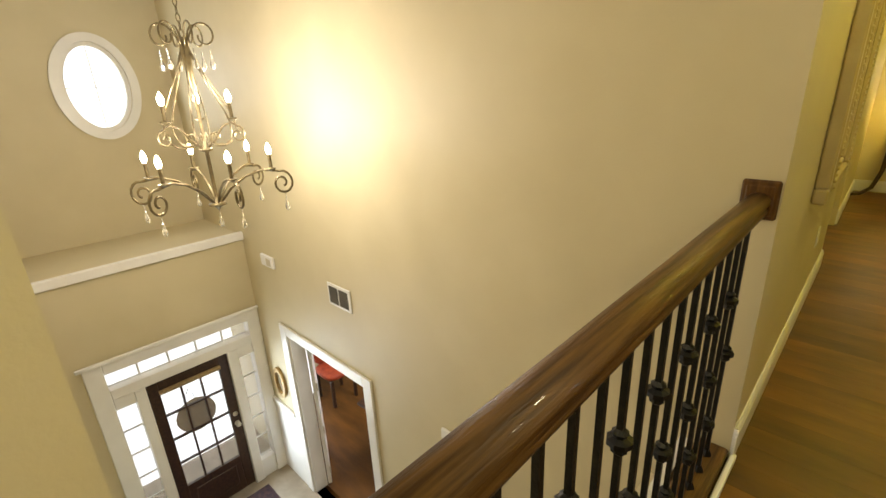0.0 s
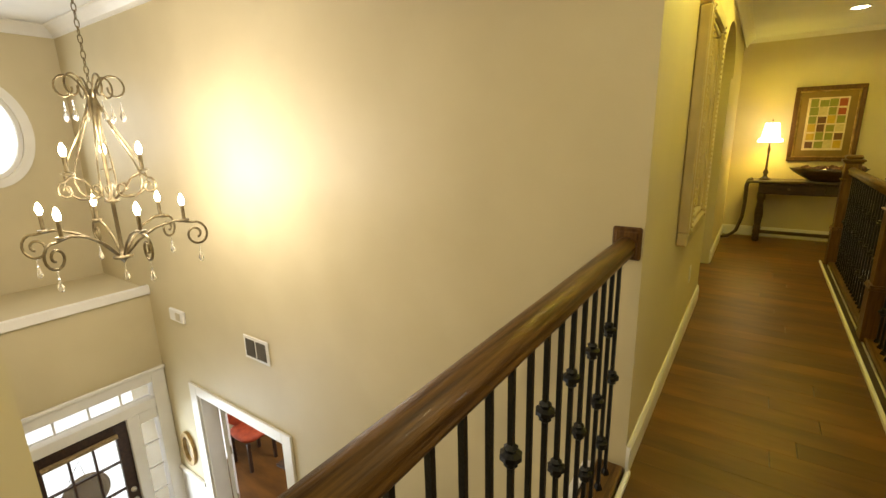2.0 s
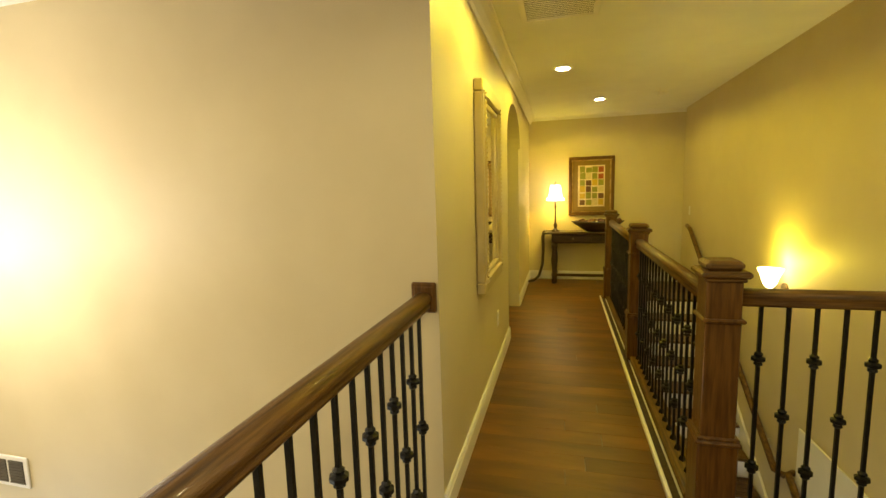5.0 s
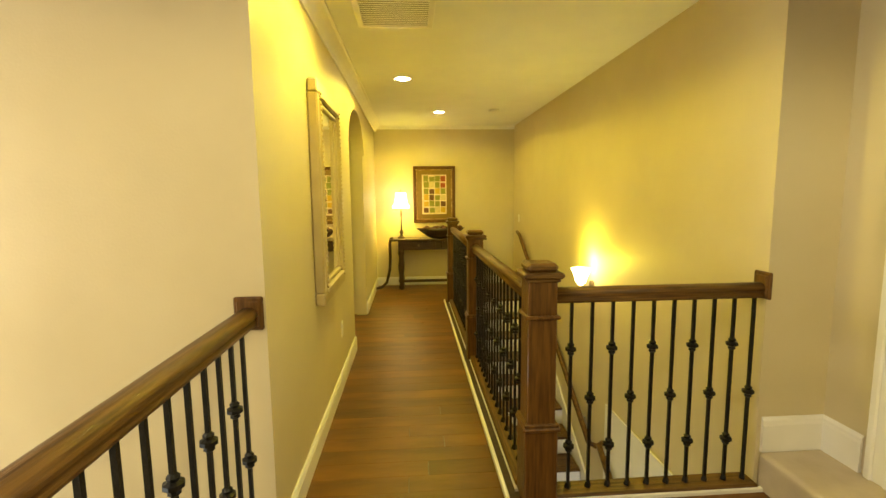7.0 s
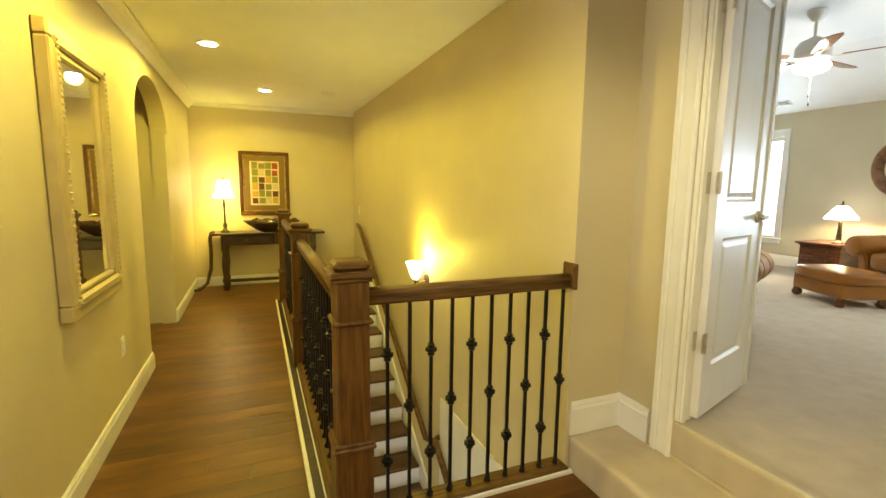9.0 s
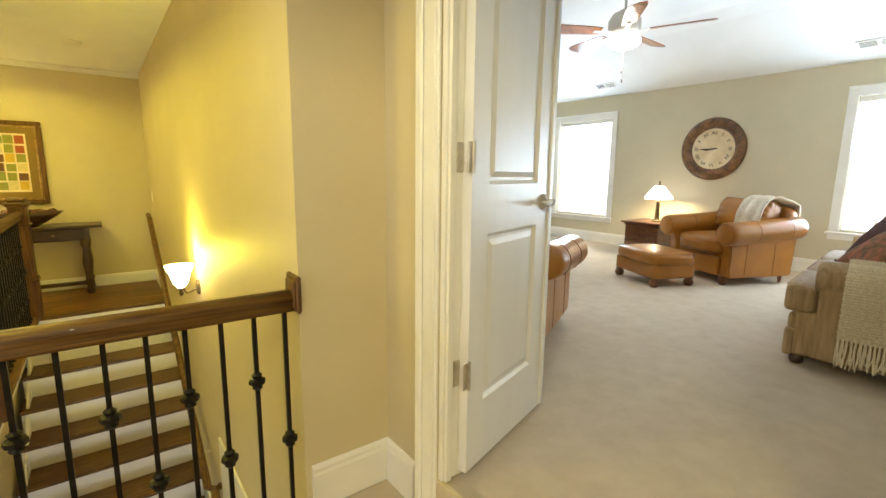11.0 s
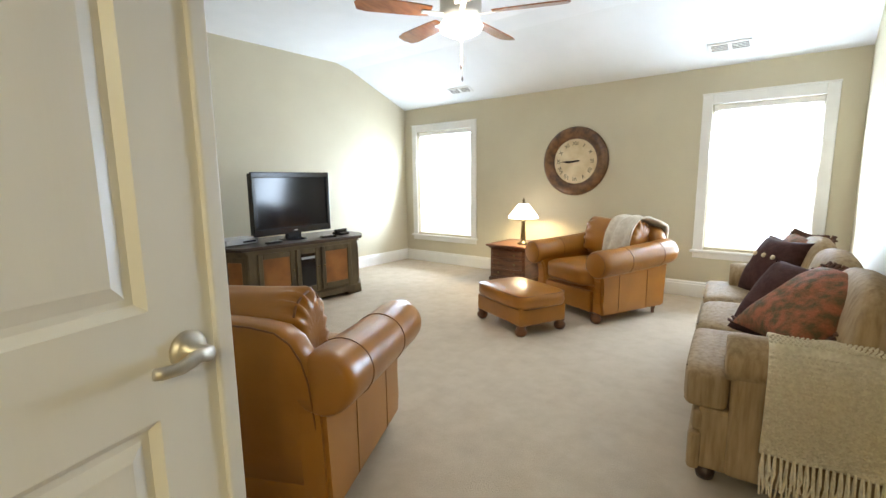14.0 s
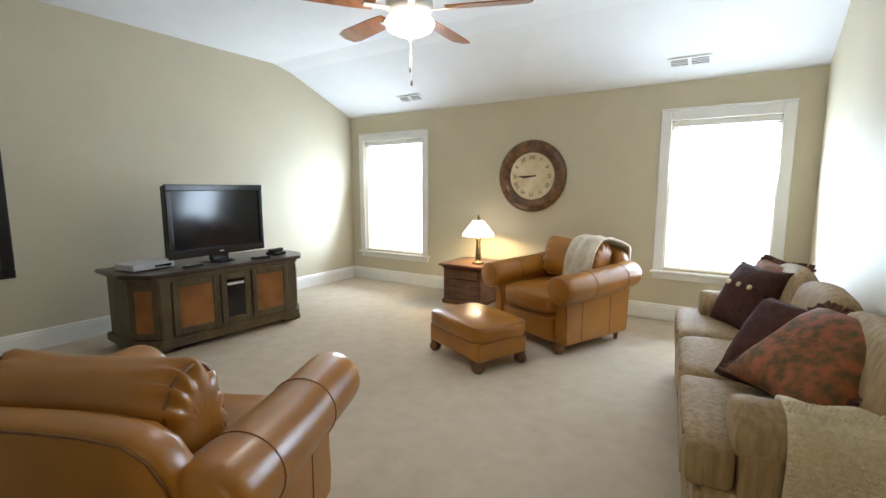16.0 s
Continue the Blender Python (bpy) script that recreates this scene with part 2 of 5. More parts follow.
def extrude_poly(bm, pts, vec):
    """A prism: a flat outline pushed along vec."""
    v0 = [bm.verts.new(p) for p in pts]
    v1 = [bm.verts.new(Vector(p) + Vector(vec)) for p in pts]
    n = len(pts)
    bm.faces.new(v0)
    bm.faces.new(v1[::-1])
    for i in range(n):
        bm.faces.new((v0[i], v0[(i + 1) % n], v1[(i + 1) % n], v1[i]))
    bmesh.ops.recalc_face_normals(bm, faces=bm.faces)
    return bm


def cushion(bm, size, m=None, puff=0.25, n=10, power=4.0, lump=0.0, seed=0.0):
    """A stuffed, rounded block: size (x, y, z), crowned on all sides."""
    made = bmesh.ops.create_cube(bm, size=2)["verts"]
    faces = list({f for v in made for f in v.link_faces})
    bmesh.ops.subdivide_edges(bm, edges=list({e for f in faces for e in f.edges}), cuts=n, use_grid_fill=True)
    verts = [v for v in bm.verts if v.tag is False]
    for v in verts:
        c = v.co
        k = (abs(c.x) ** power + abs(c.y) ** power + abs(c.z) ** power) ** (1 / power)
        q = c / k
        q = Vector((q.x * (1 + puff * 0.2 * (1 - q.y * q.y) * (1 - q.z * q.z)), q.y * (1 + puff * 0.2 * (1 - q.x * q.x) * (1 - q.z * q.z)), q.z * (1 + puff * (1 - q.x * q.x) * (1 - q.y * q.y))))
        if lump:
            q *= 1 + lump * noise.noise(q * 2.3 + Vector((seed, seed, seed)))
        c = Vector((q.x * size[0] / 2, q.y * size[1] / 2, q.z * size[2] / 2))
        v.co = (m @ c) if m else c
        v.tag = True
    return bm


def wall(name, x0, x1, y0, y1, z0, z1, holes=(), material=None, label="painted plaster wall", axis="y"):
    """A thick wall with rectangular openings. holes: (from, to, bottom, top) along the wall's run; axis: the way it faces."""
    bm = bmesh.new()
    a0, a1 = (x0, x1) if axis == "y" else (y0, y1)
    cuts = sorted({a0, a1, *[h[0] for h in holes], *[h[1] for h in holes]})
    for p, q in zip(cuts, cuts[1:]):
        mid = (p + q) / 2
        zs = [(z0, z1)]
        for h in sorted((h for h in holes if h[0] < mid < h[1]), key=lambda h: h[2]):
            lo, hi = zs.pop()
            if h[2] > lo:
                zs.append((lo, h[2]))
            zs.append((h[3], hi))
        for lo, hi in zs:
            if hi - lo > 1e-4:
                bx(bm, p, q, y0, y1, lo, hi) if axis == "y" else bx(bm, x0, x1, p, q, lo, hi)
    bmesh.ops.remove_doubles(bm, verts=bm.verts, dist=1e-5)
    return structure(name, bm, material or PAINT, label, "wall")


def skirting(name, p, q, z, normal, height=0.125, material=None):
    """A moulded baseboard from p to q (x, y), standing out along normal."""
    d, n = Vector((q[0] - p[0], q[1] - p[1], 0)), Vector((*normal, 0))
    prof = ((0.0, 0.0), (0.016, 0.0), (0.016, height * 0.78), (0.012, height * 0.84), (0.012, height * 0.92), (0.005, height), (0.0, height))
    base = Vector((*p, z))
    return structure(name, extrude_poly(bmesh.new(), [base + n * a + Vector((0, 0, b)) for a, b in prof], d), material or TRIM, "white moulded baseboard", "baseboard")


def crown(p, q, z, normal, size=0.09):
    d, n = Vector((q[0] - p[0], q[1] - p[1], 0)), Vector((*normal, 0))
    prof = ((0, 0), (0.012, 0), (0.02, size * 0.25), (size * 0.5, size * 0.6), (size * 0.8, size * 0.85), (size, size * 0.88), (size, size), (0, size))
    base = Vector((*p, z - size - 0.003))
    return structure("crown_trim", extrude_poly(bmesh.new(), [base + n * a + Vector((0, 0, b)) for a, b in prof], d), TRIM, "white crown moulding under the ceiling", "trim")


# ---- plan ----
HL, TW, FW = 1.69, 2.06, 7.53      # hall's long wall (x), foyer's tall wall (y), hall's end wall (y)
SR = 3.84                          # stairwell wall (x)
CZ = 2.46                          # hall and foyer ceiling
FX, FU, FS, FZ = -2.59, -3.6, 0.376, -2.83   # foyer: door wall, upper wall, south wall, floor
RZ = 0.355                         # sitting room floor
RX0, RX1, RY0, RY1 = 4.17, 9.36, 1.12, 6.0   # sitting room
EAVE, HIGH, BREAK = 2.48, 2.92, 8.3          # its ceiling: at the windows, flat part, where the slope ends
DY0, DY1, DH, WT = 0.60, 2.0, 2.36, 0.085   # its doorway, and the thickness of that wall

# ---- large structure ----
wall("wall_foyer_tall", FU, HL, TW, TW + 0.14, FZ, CZ, [(-1.95, -0.72, FZ, -0.84)])
wall("wall_foyer_south", FU, 1.55, FS - 0.12, FS, FZ, CZ)
wall("wall_front_lower", FX - 0.16, FX, FS, TW, FZ, -0.04, [(0.60, 2.0, FZ, -0.80)], axis="x")
wall("wall_under_landing", 1.42, 1.54, FS, TW, FZ, -0.26, axis="x")
wall("wall_hall_long_near", HL - 0.14, HL, TW + 0.14, 4.50, -0.26, CZ, axis="x")
wall("wall_hall_long_far", HL - 0.14, HL - 0.02, 5.78, FW, -0.26, CZ, axis="x")
wall("wall_hall_end", HL - 0.4, SR, FW, FW + 0.14, -0.26, CZ)
wall("wall_stair", SR, SR + 0.14, 2.33, FW + 0.14, FZ, CZ + 0.6, axis="x")
wall("wall_pier", SR + 0.14, RX0 + WT, 2.33, 2.45, -0.3, CZ + 0.6)
wall("wall_landing_south", 1.42, RX0 + WT, -1.5, -1.38, -0.26, CZ)
wall("wall_landing_west", 1.42, 1.55, -1.38, FS - 0.12, -0.26, CZ, axis="x")
wall("wall_room_door", RX0, RX0 + WT, -1.38, 2.33, -0.3, HIGH + 0.1, [(DY0, DY1, RZ, DH)], axis="x")
wall("wall_room_door_beyond", RX0, RX0 + WT, 2.45, RY1, 0.0, HIGH + 0.1, material=ROOM_PAINT, axis="x")
wall("wall_room_north", RX0, RX1 + 0.14, RY1, RY1 + 0.14, RZ - 0.2, HIGH + 0.1, material=ROOM_PAINT)
wall("wall_room_south_near", RX0 + WT, 6.8, -1.5, -1.38, RZ - 0.2, HIGH + 0.1, material=ROOM_PAINT)
wall("wall_room_south_return", 6.8, 6.92, -1.38, RY0 - 0.14, RZ - 0.2, HIGH + 0.1, material=ROOM_PAINT, axis="x")
wall("wall_room_south", 6.8, RX1 + 0.14, RY0 - 0.14, RY0 - 0.01, RZ - 0.2, HIGH + 0.1, material=ROOM_PAINT)
WIN = [(4.84, 5.77, 0.76, 2.16), (1.36, 2.15, 0.84, 2.15)]
wall("wall_room_windows", RX1, RX1 + 0.14, RY0 - 0.26, RY1, RZ - 0.2, HIGH + 0.1, WIN, material=ROOM_PAINT, axis="x")

# arched opening in the hall
bm = bmesh.new()
_y0, _y1, _zs, _za = 4.50, 5.78, 1.86, 2.25
_arc = [(_y0 + (_y1 - _y0) * (0.5 - 0.5 * math.cos(math.pi * i / 20)), _zs + (_za - _zs) * math.sin(math.pi * i / 20)) for i in range(21)]
for (a, za), (b, zb) in zip(_arc, _arc[1:]):
    extrude_poly(bm, [(HL - 0.14, a, za), (HL - 0.14, b, zb), (HL - 0.14, b, CZ), (HL - 0.14, a, CZ)], (0.14, 0, 0))
structure("wall_arch_head", bm, PAINT, "arched head of a hall opening", "wall")
wall("wall_arch_room_back", 0.3, 0.42, TW + 0.14, FW, -0.26, CZ, axis="x")
wall("wall_arch_room_side", 0.42, HL - 0.14, 5.80, 5.92, -0.26, CZ)
structure("floor_arch_room", box(0.3, HL - 0.14, TW + 0.14, 5.8, -0.26, -0.004), PLANK, "brown wood floor beyond the arch", "floor")

# floors
structure("floor_hall_deck", box(1.55, 2.70, FS - 0.12, FW, -0.26, -0.012), DARKWOOD, "floor deck under the hall", "floor")
structure("floor_landing_deck", box(1.55, RX0, -1.38, FS - 0.12, -0.26, -0.012), DARKWOOD, "floor deck under the landing", "floor")
structure("floor_landing_deck_east", box(2.70, RX0, FS - 0.12, 2.40, -0.26, -0.012), DARKWOOD, "floor deck under the landing", "floor")
structure("floor_stairhead_deck", box(2.70, SR, 6.36, FW, -0.26, -0.012), DARKWOOD, "floor deck at the stairhead", "floor")
structure("floor_foyer", box(FU, 1.42, FS, TW, FZ - 0.1, FZ), TILE, "stone floor of the foyer", "floor")
structure("floor_dining", box(-4.0, 1.5, TW + 0.14, 6.0, FZ - 0.1, FZ - 0.004), PLANK, "dark wood floor of the dining room", "floor")
structure("floor_stair_foot", box(2.2, SR, 2.0, 6.4, FZ - 0.1, FZ), PLANK, "wood floor at the stair foot", "floor")
structure("carpet_room", box(RX0 - 0.005, RX1, -1.38, RY1, RZ - 0.17, RZ, 0.02, 3), CARPET, "beige cut-pile carpet", "carpet")
structure("carpet_step", box(SR + 0.01, RX0 + 0.03, 0.5, 2.33, -0.01, RZ - 0.178, 0.025, 3), CARPET, "beige carpeted step", "step")
# ceilings
bm = bmesh.new()
for a in ((FU - 0.2, SR, FS - 0.12, TW + 0.14), (1.42, RX0, -1.5, FS - 0.12), (SR, RX0, FS - 0.12, 2.45), (0.3, SR, TW + 0.14, FW)):
    bx(bm, a[0], a[1], a[2], a[3], CZ, CZ + 0.12)
structure("ceiling_hall", bm, CEIL, "white painted hall ceiling", "ceiling")
bm = extrude_poly(bmesh.new(), [(x, -1.4, z) for x, z in ((RX0, HIGH), (BREAK - 0.12, HIGH), (BREAK + 0.1, HIGH - 0.05), (RX1, EAVE), (RX1 + 0.1, EAVE), (RX1 + 0.1, HIGH + 0.2), (RX0, HIGH + 0.2))], (0, RY1 + 1.4, 0))
structure("ceiling_room", bm, CEIL, "white ceiling sloping down to the windows", "ceiling")
structure("ceiling_dining", box(-4.0, 1.5, TW + 0.14, 6.0, -0.4, -0.3), CEIL, "dining room ceiling", "ceiling")
wall("wall_dining_north", -4.0, 1.5, 6.0, 6.1, FZ, -0.4)
wall("wall_dining_west", -4.1, -4.0, TW + 0.14, 6.0, FZ, -0.4, axis="x")
wall("wall_dining_east", 1.42, 1.5, TW + 0.14, 6.0, FZ, -0.4, axis="x")

# foyer ledge and upper front wall with an oval window
structure("ledge", box(FU, FX + 0.002, FS, TW, -0.04, 0.06), PAINT, "deep painted plant ledge above the front door", "ledge")
structure("ledge_trim", box(FX + 0.002, FX + 0.04, FS, TW, 0.02, 0.105, 0.006), TRIM, "white ledge edge trim", "trim")
OVY, OVZ, OVA, OVB = 1.40, 1.50, 0.27, 0.40
bm = bmesh.new()
_n = 32
_angles = sorted([2 * math.pi * k / _n for k in range(_n)] + [math.atan2(z - OVZ, y - OVY) % (2 * math.pi) for y in (FS, TW) for z in (0.03, CZ)])
for a, b in zip(_angles, _angles[1:] + [_angles[0] + 2 * math.pi]):

    def edge(t):
        c, s = math.cos(t), math.sin(t)
        f = min(((TW - OVY) if c > 0 else (OVY - FS)) / max(abs(c), 1e-6), ((CZ - OVZ) if s > 0 else (OVZ - 0.03)) / max(abs(s), 1e-6))
        return (FU, OVY + c * f, OVZ + s * f)

    extrude_poly(bm, [(FU, OVY + OVA * math.cos(a), OVZ + OVB * math.sin(a)), edge(a), edge(b), (FU, OVY + OVA * math.cos(b), OVZ + OVB * math.sin(b))], (-0.14, 0, 0))
structure("wall_front_upper", bm, PAINT, "painted upper front wall with an oval opening", "wall")


def ring(a, b, w, x, depth, n=40):
    """An oval ring in the plane x, standing out by depth."""
    bm = bmesh.new()
    for k in range(n):
        q = [2 * math.pi * k / n, 2 * math.pi * (k + 1) / n]
        pts = [(x, (a + e) * math.cos(t), (b + e) * math.sin(t)) for t, e in ((q[0], 0), (q[0], w), (q[1], w), (q[1], 0))]
        extrude_poly(bm, pts, (depth, 0, 0))
    bmesh.ops.remove_doubles(bm, verts=bm.verts, dist=1e-5)
    return bm


w = thing("window_oval", (FU, OVY, OVZ), 0, "white-framed oval window glowing with daylight", "window", "", "structure")
part("casing", ring(OVA, OVB, 0.075, 0.002, 0.03), TRIM, w)
part("window_frame", ring(OVA - 0.035, OVB - 0.035, 0.04, -0.06, 0.05), TRIM, w)
bm = box(-0.055, -0.045, -OVA + 0.02, OVA - 0.02, -0.004, 0.004)
bx(bm, -0.055, -0.045, -0.004, 0.004, -OVB + 0.02, OVB - 0.02)
part("muntin", bm, TRIM, w)
structure("backdrop_oval", box(FU - 0.5, FU - 0.45, FS, TW, 0.6, CZ), DAY, "bright sky outside", "backdrop")
structure("backdrop_front", box(FX - 1.0, FX - 0.95, -0.6, 3.0, FZ, -0.3), DAY, "bright daylight outside the door", "backdrop")
structure("backdrop_room", box(RX1 + 0.45, RX1 + 0.5, RY0 - 0.6, RY1 + 0.4, RZ, 2.6), DAY, "bright daylight outside the windows", "backdrop")

# ---- trim ----
skirting("baseboard", (HL, TW), (HL, 4.50), 0, (1, 0))
skirting("baseboard", (1.70, TW), (HL + 0.016, TW), 0, (0, -1))
skirting("baseboard", (1.56, 5.80), (HL - 0.02, 5.80), 0, (0, -1))
skirting("baseboard", (HL - 0.02, 5.784), (HL - 0.02, FW), 0, (1, 0))
skirting("baseboard", (HL - 0.02, FW), (SR, FW), 0, (0, -1))
skirting("baseboard", (SR, 6.36), (SR, FW), 0, (-1, 0))
skirting("baseboard", (SR + 0.02, 2.33), (RX0, 2.33), RZ - 0.178, (0, -1), 0.17)
skirting("baseboard", (RX0, 2.13), (RX0, 2.33), RZ - 0.178, (-1, 0), 0.17)
skirting("baseboard", (RX1, RY0), (RX1, RY1), RZ, (-1, 0), 0.15)
skirting("baseboard", (RX0 + WT, RY1), (RX1, RY1), RZ, (0, -1), 0.15)
skirting("baseboard", (6.8, RY0 - 0.01), (RX1, RY0 - 0.01), RZ, (0, 1), 0.15)
crown((HL, TW + 0.14), (HL, FW), CZ, (1, 0))
crown((HL, FW), (SR, FW), CZ, (0, -1), 0.05)
crown((FU, TW), (HL, TW), CZ, (0, -1), 0.1)
crown((FU, FS), (FU, TW), CZ, (1, 0), 0.1)
structure("floor_edge_trim", box(1.695, 1.715, FS, TW, -0.01, 0.02, 0.004), TRIM, "white edging strip along the railing", "trim")
structure("floor_edge_trim", box(2.635, 2.655, 2.30, 6.36, -0.01, 0.02, 0.004), TRIM, "white edging strip along the railing", "trim")
structure("floor_edge_trim", box(2.625, SR + 0.06, 2.28, 2.30, -0.01, 0.02, 0.004), TRIM, "white edging strip along the railing", "trim")
structure("landing_fascia", box(1.52, 1.556, FS, TW, -0.27, -0.005), TRIM, "white fascia under the landing edge", "trim")
structure("stairwell_fascia", box(2.70, 2.72, 2.42, 6.36, -0.27, -0.014), TRIM, "white fascia of the stairwell", "trim")


# ---- railings ----
def rail_profile():
    return ((-0.028, 0), (0.028, 0), (0.031, 0.012), (0.026, 0.022), (0.034, 0.034), (0.034, 0.048), (0.024, 0.060), (0.010, 0.066), (-0.010, 0.066), (-0.024, 0.060), (-0.034, 0.048), (-0.034, 0.034), (-0.026, 0.022), (-0.031, 0.012))


def baluster_mesh(h, knobs):
    bm = bmesh.new()
    bx(bm, -0.0065, 0.0065, -0.0065, 0.0065, 0, h)
    lathe(bm, [(0.016, 0.0), (0.016, 0.012), (0.010, 0.028)], seg=4)
    for z in knobs:
        lathe(bm, [(0.008, z - 0.030), (0.017, z - 0.022), (0.013, z - 0.012), (0.026, z - 0.006), (0.026, z + 0.006), (0.013, z + 0.012), (0.017, z + 0.022), (0.008, z + 0.030)], seg=8)
    return bm


def railing(name, p, q, zb, knob_first, count, start, step, label, newel=None):
    """A guard rail from p to q (x, y): oak rail and shoe, iron balusters with cast knuckles."""
    r = thing(name, (p[0], p[1], 0), math.degrees(math.atan2(q[1] - p[1], q[0] - p[0])), label, "railing")
    n = math.hypot(q[0] - p[0], q[1] - p[1])
    part("handrail", extrude_poly(bmesh.new(), [(0, a, zb + b) for a, b in rail_profile()], (n, 0, 0)), OAKX, r, "stained oak handrail", True)
    part("shoe_rail", box(0, n, -0.055, 0.055, -0.002, 0.032, 0.008), OAKX, r, "stained oak shoe board")
    made = {}
    for i in range(count):
        kind = (i + knob_first) % 2
        if kind not in made:
            made[kind] = part("baluster", baluster_mesh(zb - 0.03, (0.44,) if kind else (0.21, 0.675)), IRON, r, "black iron baluster with cast knuckles")
            b = made[kind]
        else:
            b = made[kind].copy()
            scene.collection.objects.link(b)
            b.parent = r
        b.location = ((start + step * i) * K, 0, 0.03 * K)
    return r


def plate(parent, x, z=0.985):
    bm = box(x - 0.016, x, -0.052, 0.052, z - 0.062, z + 0.062, 0.006)
    bx(bm, x - 0.024, x - 0.014, -0.040, 0.040, z - 0.048, z + 0.048, 0.005)
    part("wall_plate", bm, OAKZ, parent, "square oak wall plate")


r1 = railing("railing", (1.633, FS + 0.002), (1.633, TW - 0.002), 0.943, 1, 17, 0.03, 0.0975, "stained oak railing with black iron balusters over the foyer")
plate(r1, TW - FS - 0.004)
r2 = railing("railing", (2.85, 2.345), (SR, 2.345), 0.925, 0, 10, 0.085, 0.0955, "stained oak railing with black iron balusters across the stairwell")
plate(r2, SR - 2.85 - 0.002, 0.98)
r3 = railing("railing", (2.76, 2.42), (2.76, 4.15), 0.925, 0, 17, 0.07, 0.1, "stained oak railing with black iron balusters along the hall")
r4 = railing("railing", (2.76, 4.30), (2.76, 6.30), 0.925, 1, 19, 0.08, 0.1, "stained oak railing with black iron balusters along the hall")


def newel(x, y, top, label):
    n = thing("newel_post", (x, y, -0.002), 0, label, "newel post", "newel posts")
    part("base", box(-0.075, 0.075, -0.075, 0.075, 0, 0.36, 0.006), OAKZ, n)
    bm = box(-0.084, 0.084, -0.084, 0.084, 0.355, 0.375, 0.006)
    bx(bm, -0.078, 0.078, -0.078, 0.078, 0.375, 0.39, 0.004)
    part("lower_moulding", bm, OAKZ, n)
    part("shaft", box(-0.064, 0.064, -0.064, 0.064, 0.38, top - 0.03, 0.004), OAKZ, n)
    part("collar", box(-0.078, 0.078, -0.078, 0.078, top - 0.21, top - 0.193, 0.006), OAKZ, n)
    bm = box(-0.074, 0.074, -0.074, 0.074, top - 0.045, top - 0.03, 0.004)
    bx(bm, -0.088, 0.088, -0.088, 0.088, top - 0.03, top - 0.004, 0.008)
    bx(bm, -0.068, 0.068, -0.068, 0.068, top - 0.004, top + 0.035, 0.014)
    part("cap", bm, OAKX, n, "moulded oak newel cap")
    return n


newel(2.785, 2.345, 1.075, "square stained oak newel post at the landing corner")
newel(2.76, 4.22, 1.075, "square stained oak newel post along the hall")
newel(2.76, 6.36, 1.075, "square stained oak newel post at the stairhead")

# ---- stairs ----
st = thing("staircase", (0, 0, 0), 0, "straight staircase with dark oak treads and white risers", "staircase", "", "structure")
for i in range(15):
    y, z = 6.36 - 0.275 * i, -0.177 * (i + 1)
    part("riser", box(2.70, SR - 0.03, y - 0.02, y, z, z + 0.15), TRIM, st, "white painted riser")
    part("tread", box(2.69, SR - 0.03, y - 0.30, y + 0.005, z - 0.028, z, 0.006), OAKX, st, "dark oak tread")
part("nosing", box(2.69, SR - 0.002, 6.335, 6.40, -0.028, 0.004, 0.006), OAKX, st)
pts = [(SR - 0.024, 6.42, 0.10), (SR - 0.024, 6.42, -0.30), (SR - 0.024, 2.4, -2.9), (SR - 0.024, 2.4, -2.44)]
part("skirt_board", extrude_poly(bmesh.new(), pts, (0.02, 0, 0)), TRIM, st, "white stair skirt board")
pts = [(2.725, 6.36, -0.03), (2.725, 6.36, -0.45), (2.725, 2.4, -3.0), (2.725, 2.4, -2.55)]
part("stringer", extrude_poly(bmesh.new(), pts, (0.02, 0, 0)), TRIM, st, "white stair stringer")
structure("wainscot_stair", box(SR - 0.014, SR - 0.001, 2.45, 3.95, -1.7, -0.36), TRIM, "white lower wall panel in the stairwell", "panel")
wall("wall_stair_inner", 2.58, 2.66, 2.42, 6.36, FZ, -0.27, axis="x")
wall("wall_stair_front", 2.66, SR, 1.9, 2.0, FZ, -0.27)
hr = thing("handrail", (SR - 0.075, 0, 0), 0, "stained oak wall handrail beside the stairs", "handrail")
part("rail", tube(bmesh.new(), [(0, 6.95, 0.86), (0, 6.80, 0.83), (0, 4.12, -0.80), (0.06, 4.09, -0.82)], 0.026, 10), OAK, hr, "", True)
for y in (6.5, 5.4, 4.4):
    z = 0.83 + (y - 6.8) * 0.608
    part("bracket", tube(bmesh.new(), [(0.073, y, z - 0.07), (0.02, y, z - 0.07), (0, y, z - 0.02)], 0.007, 6), NICKEL, hr)
hr = thing("handrail", (SR - 0.06, 0, 0), 0, "lower stained oak wall handrail", "handrail")
part("rail", tube(bmesh.new(), [(0.045, 3.97, -0.72), (0, 3.95, -0.72), (0, 3.4, -1.1), (0, 2.6, -1.6)], 0.026, 8), OAK, hr, "", True)
part("bracket", tube(bmesh.new(), [(0.056, 3.0, -1.40), (0, 3.0, -1.36)], 0.007, 6), NICKEL, hr)

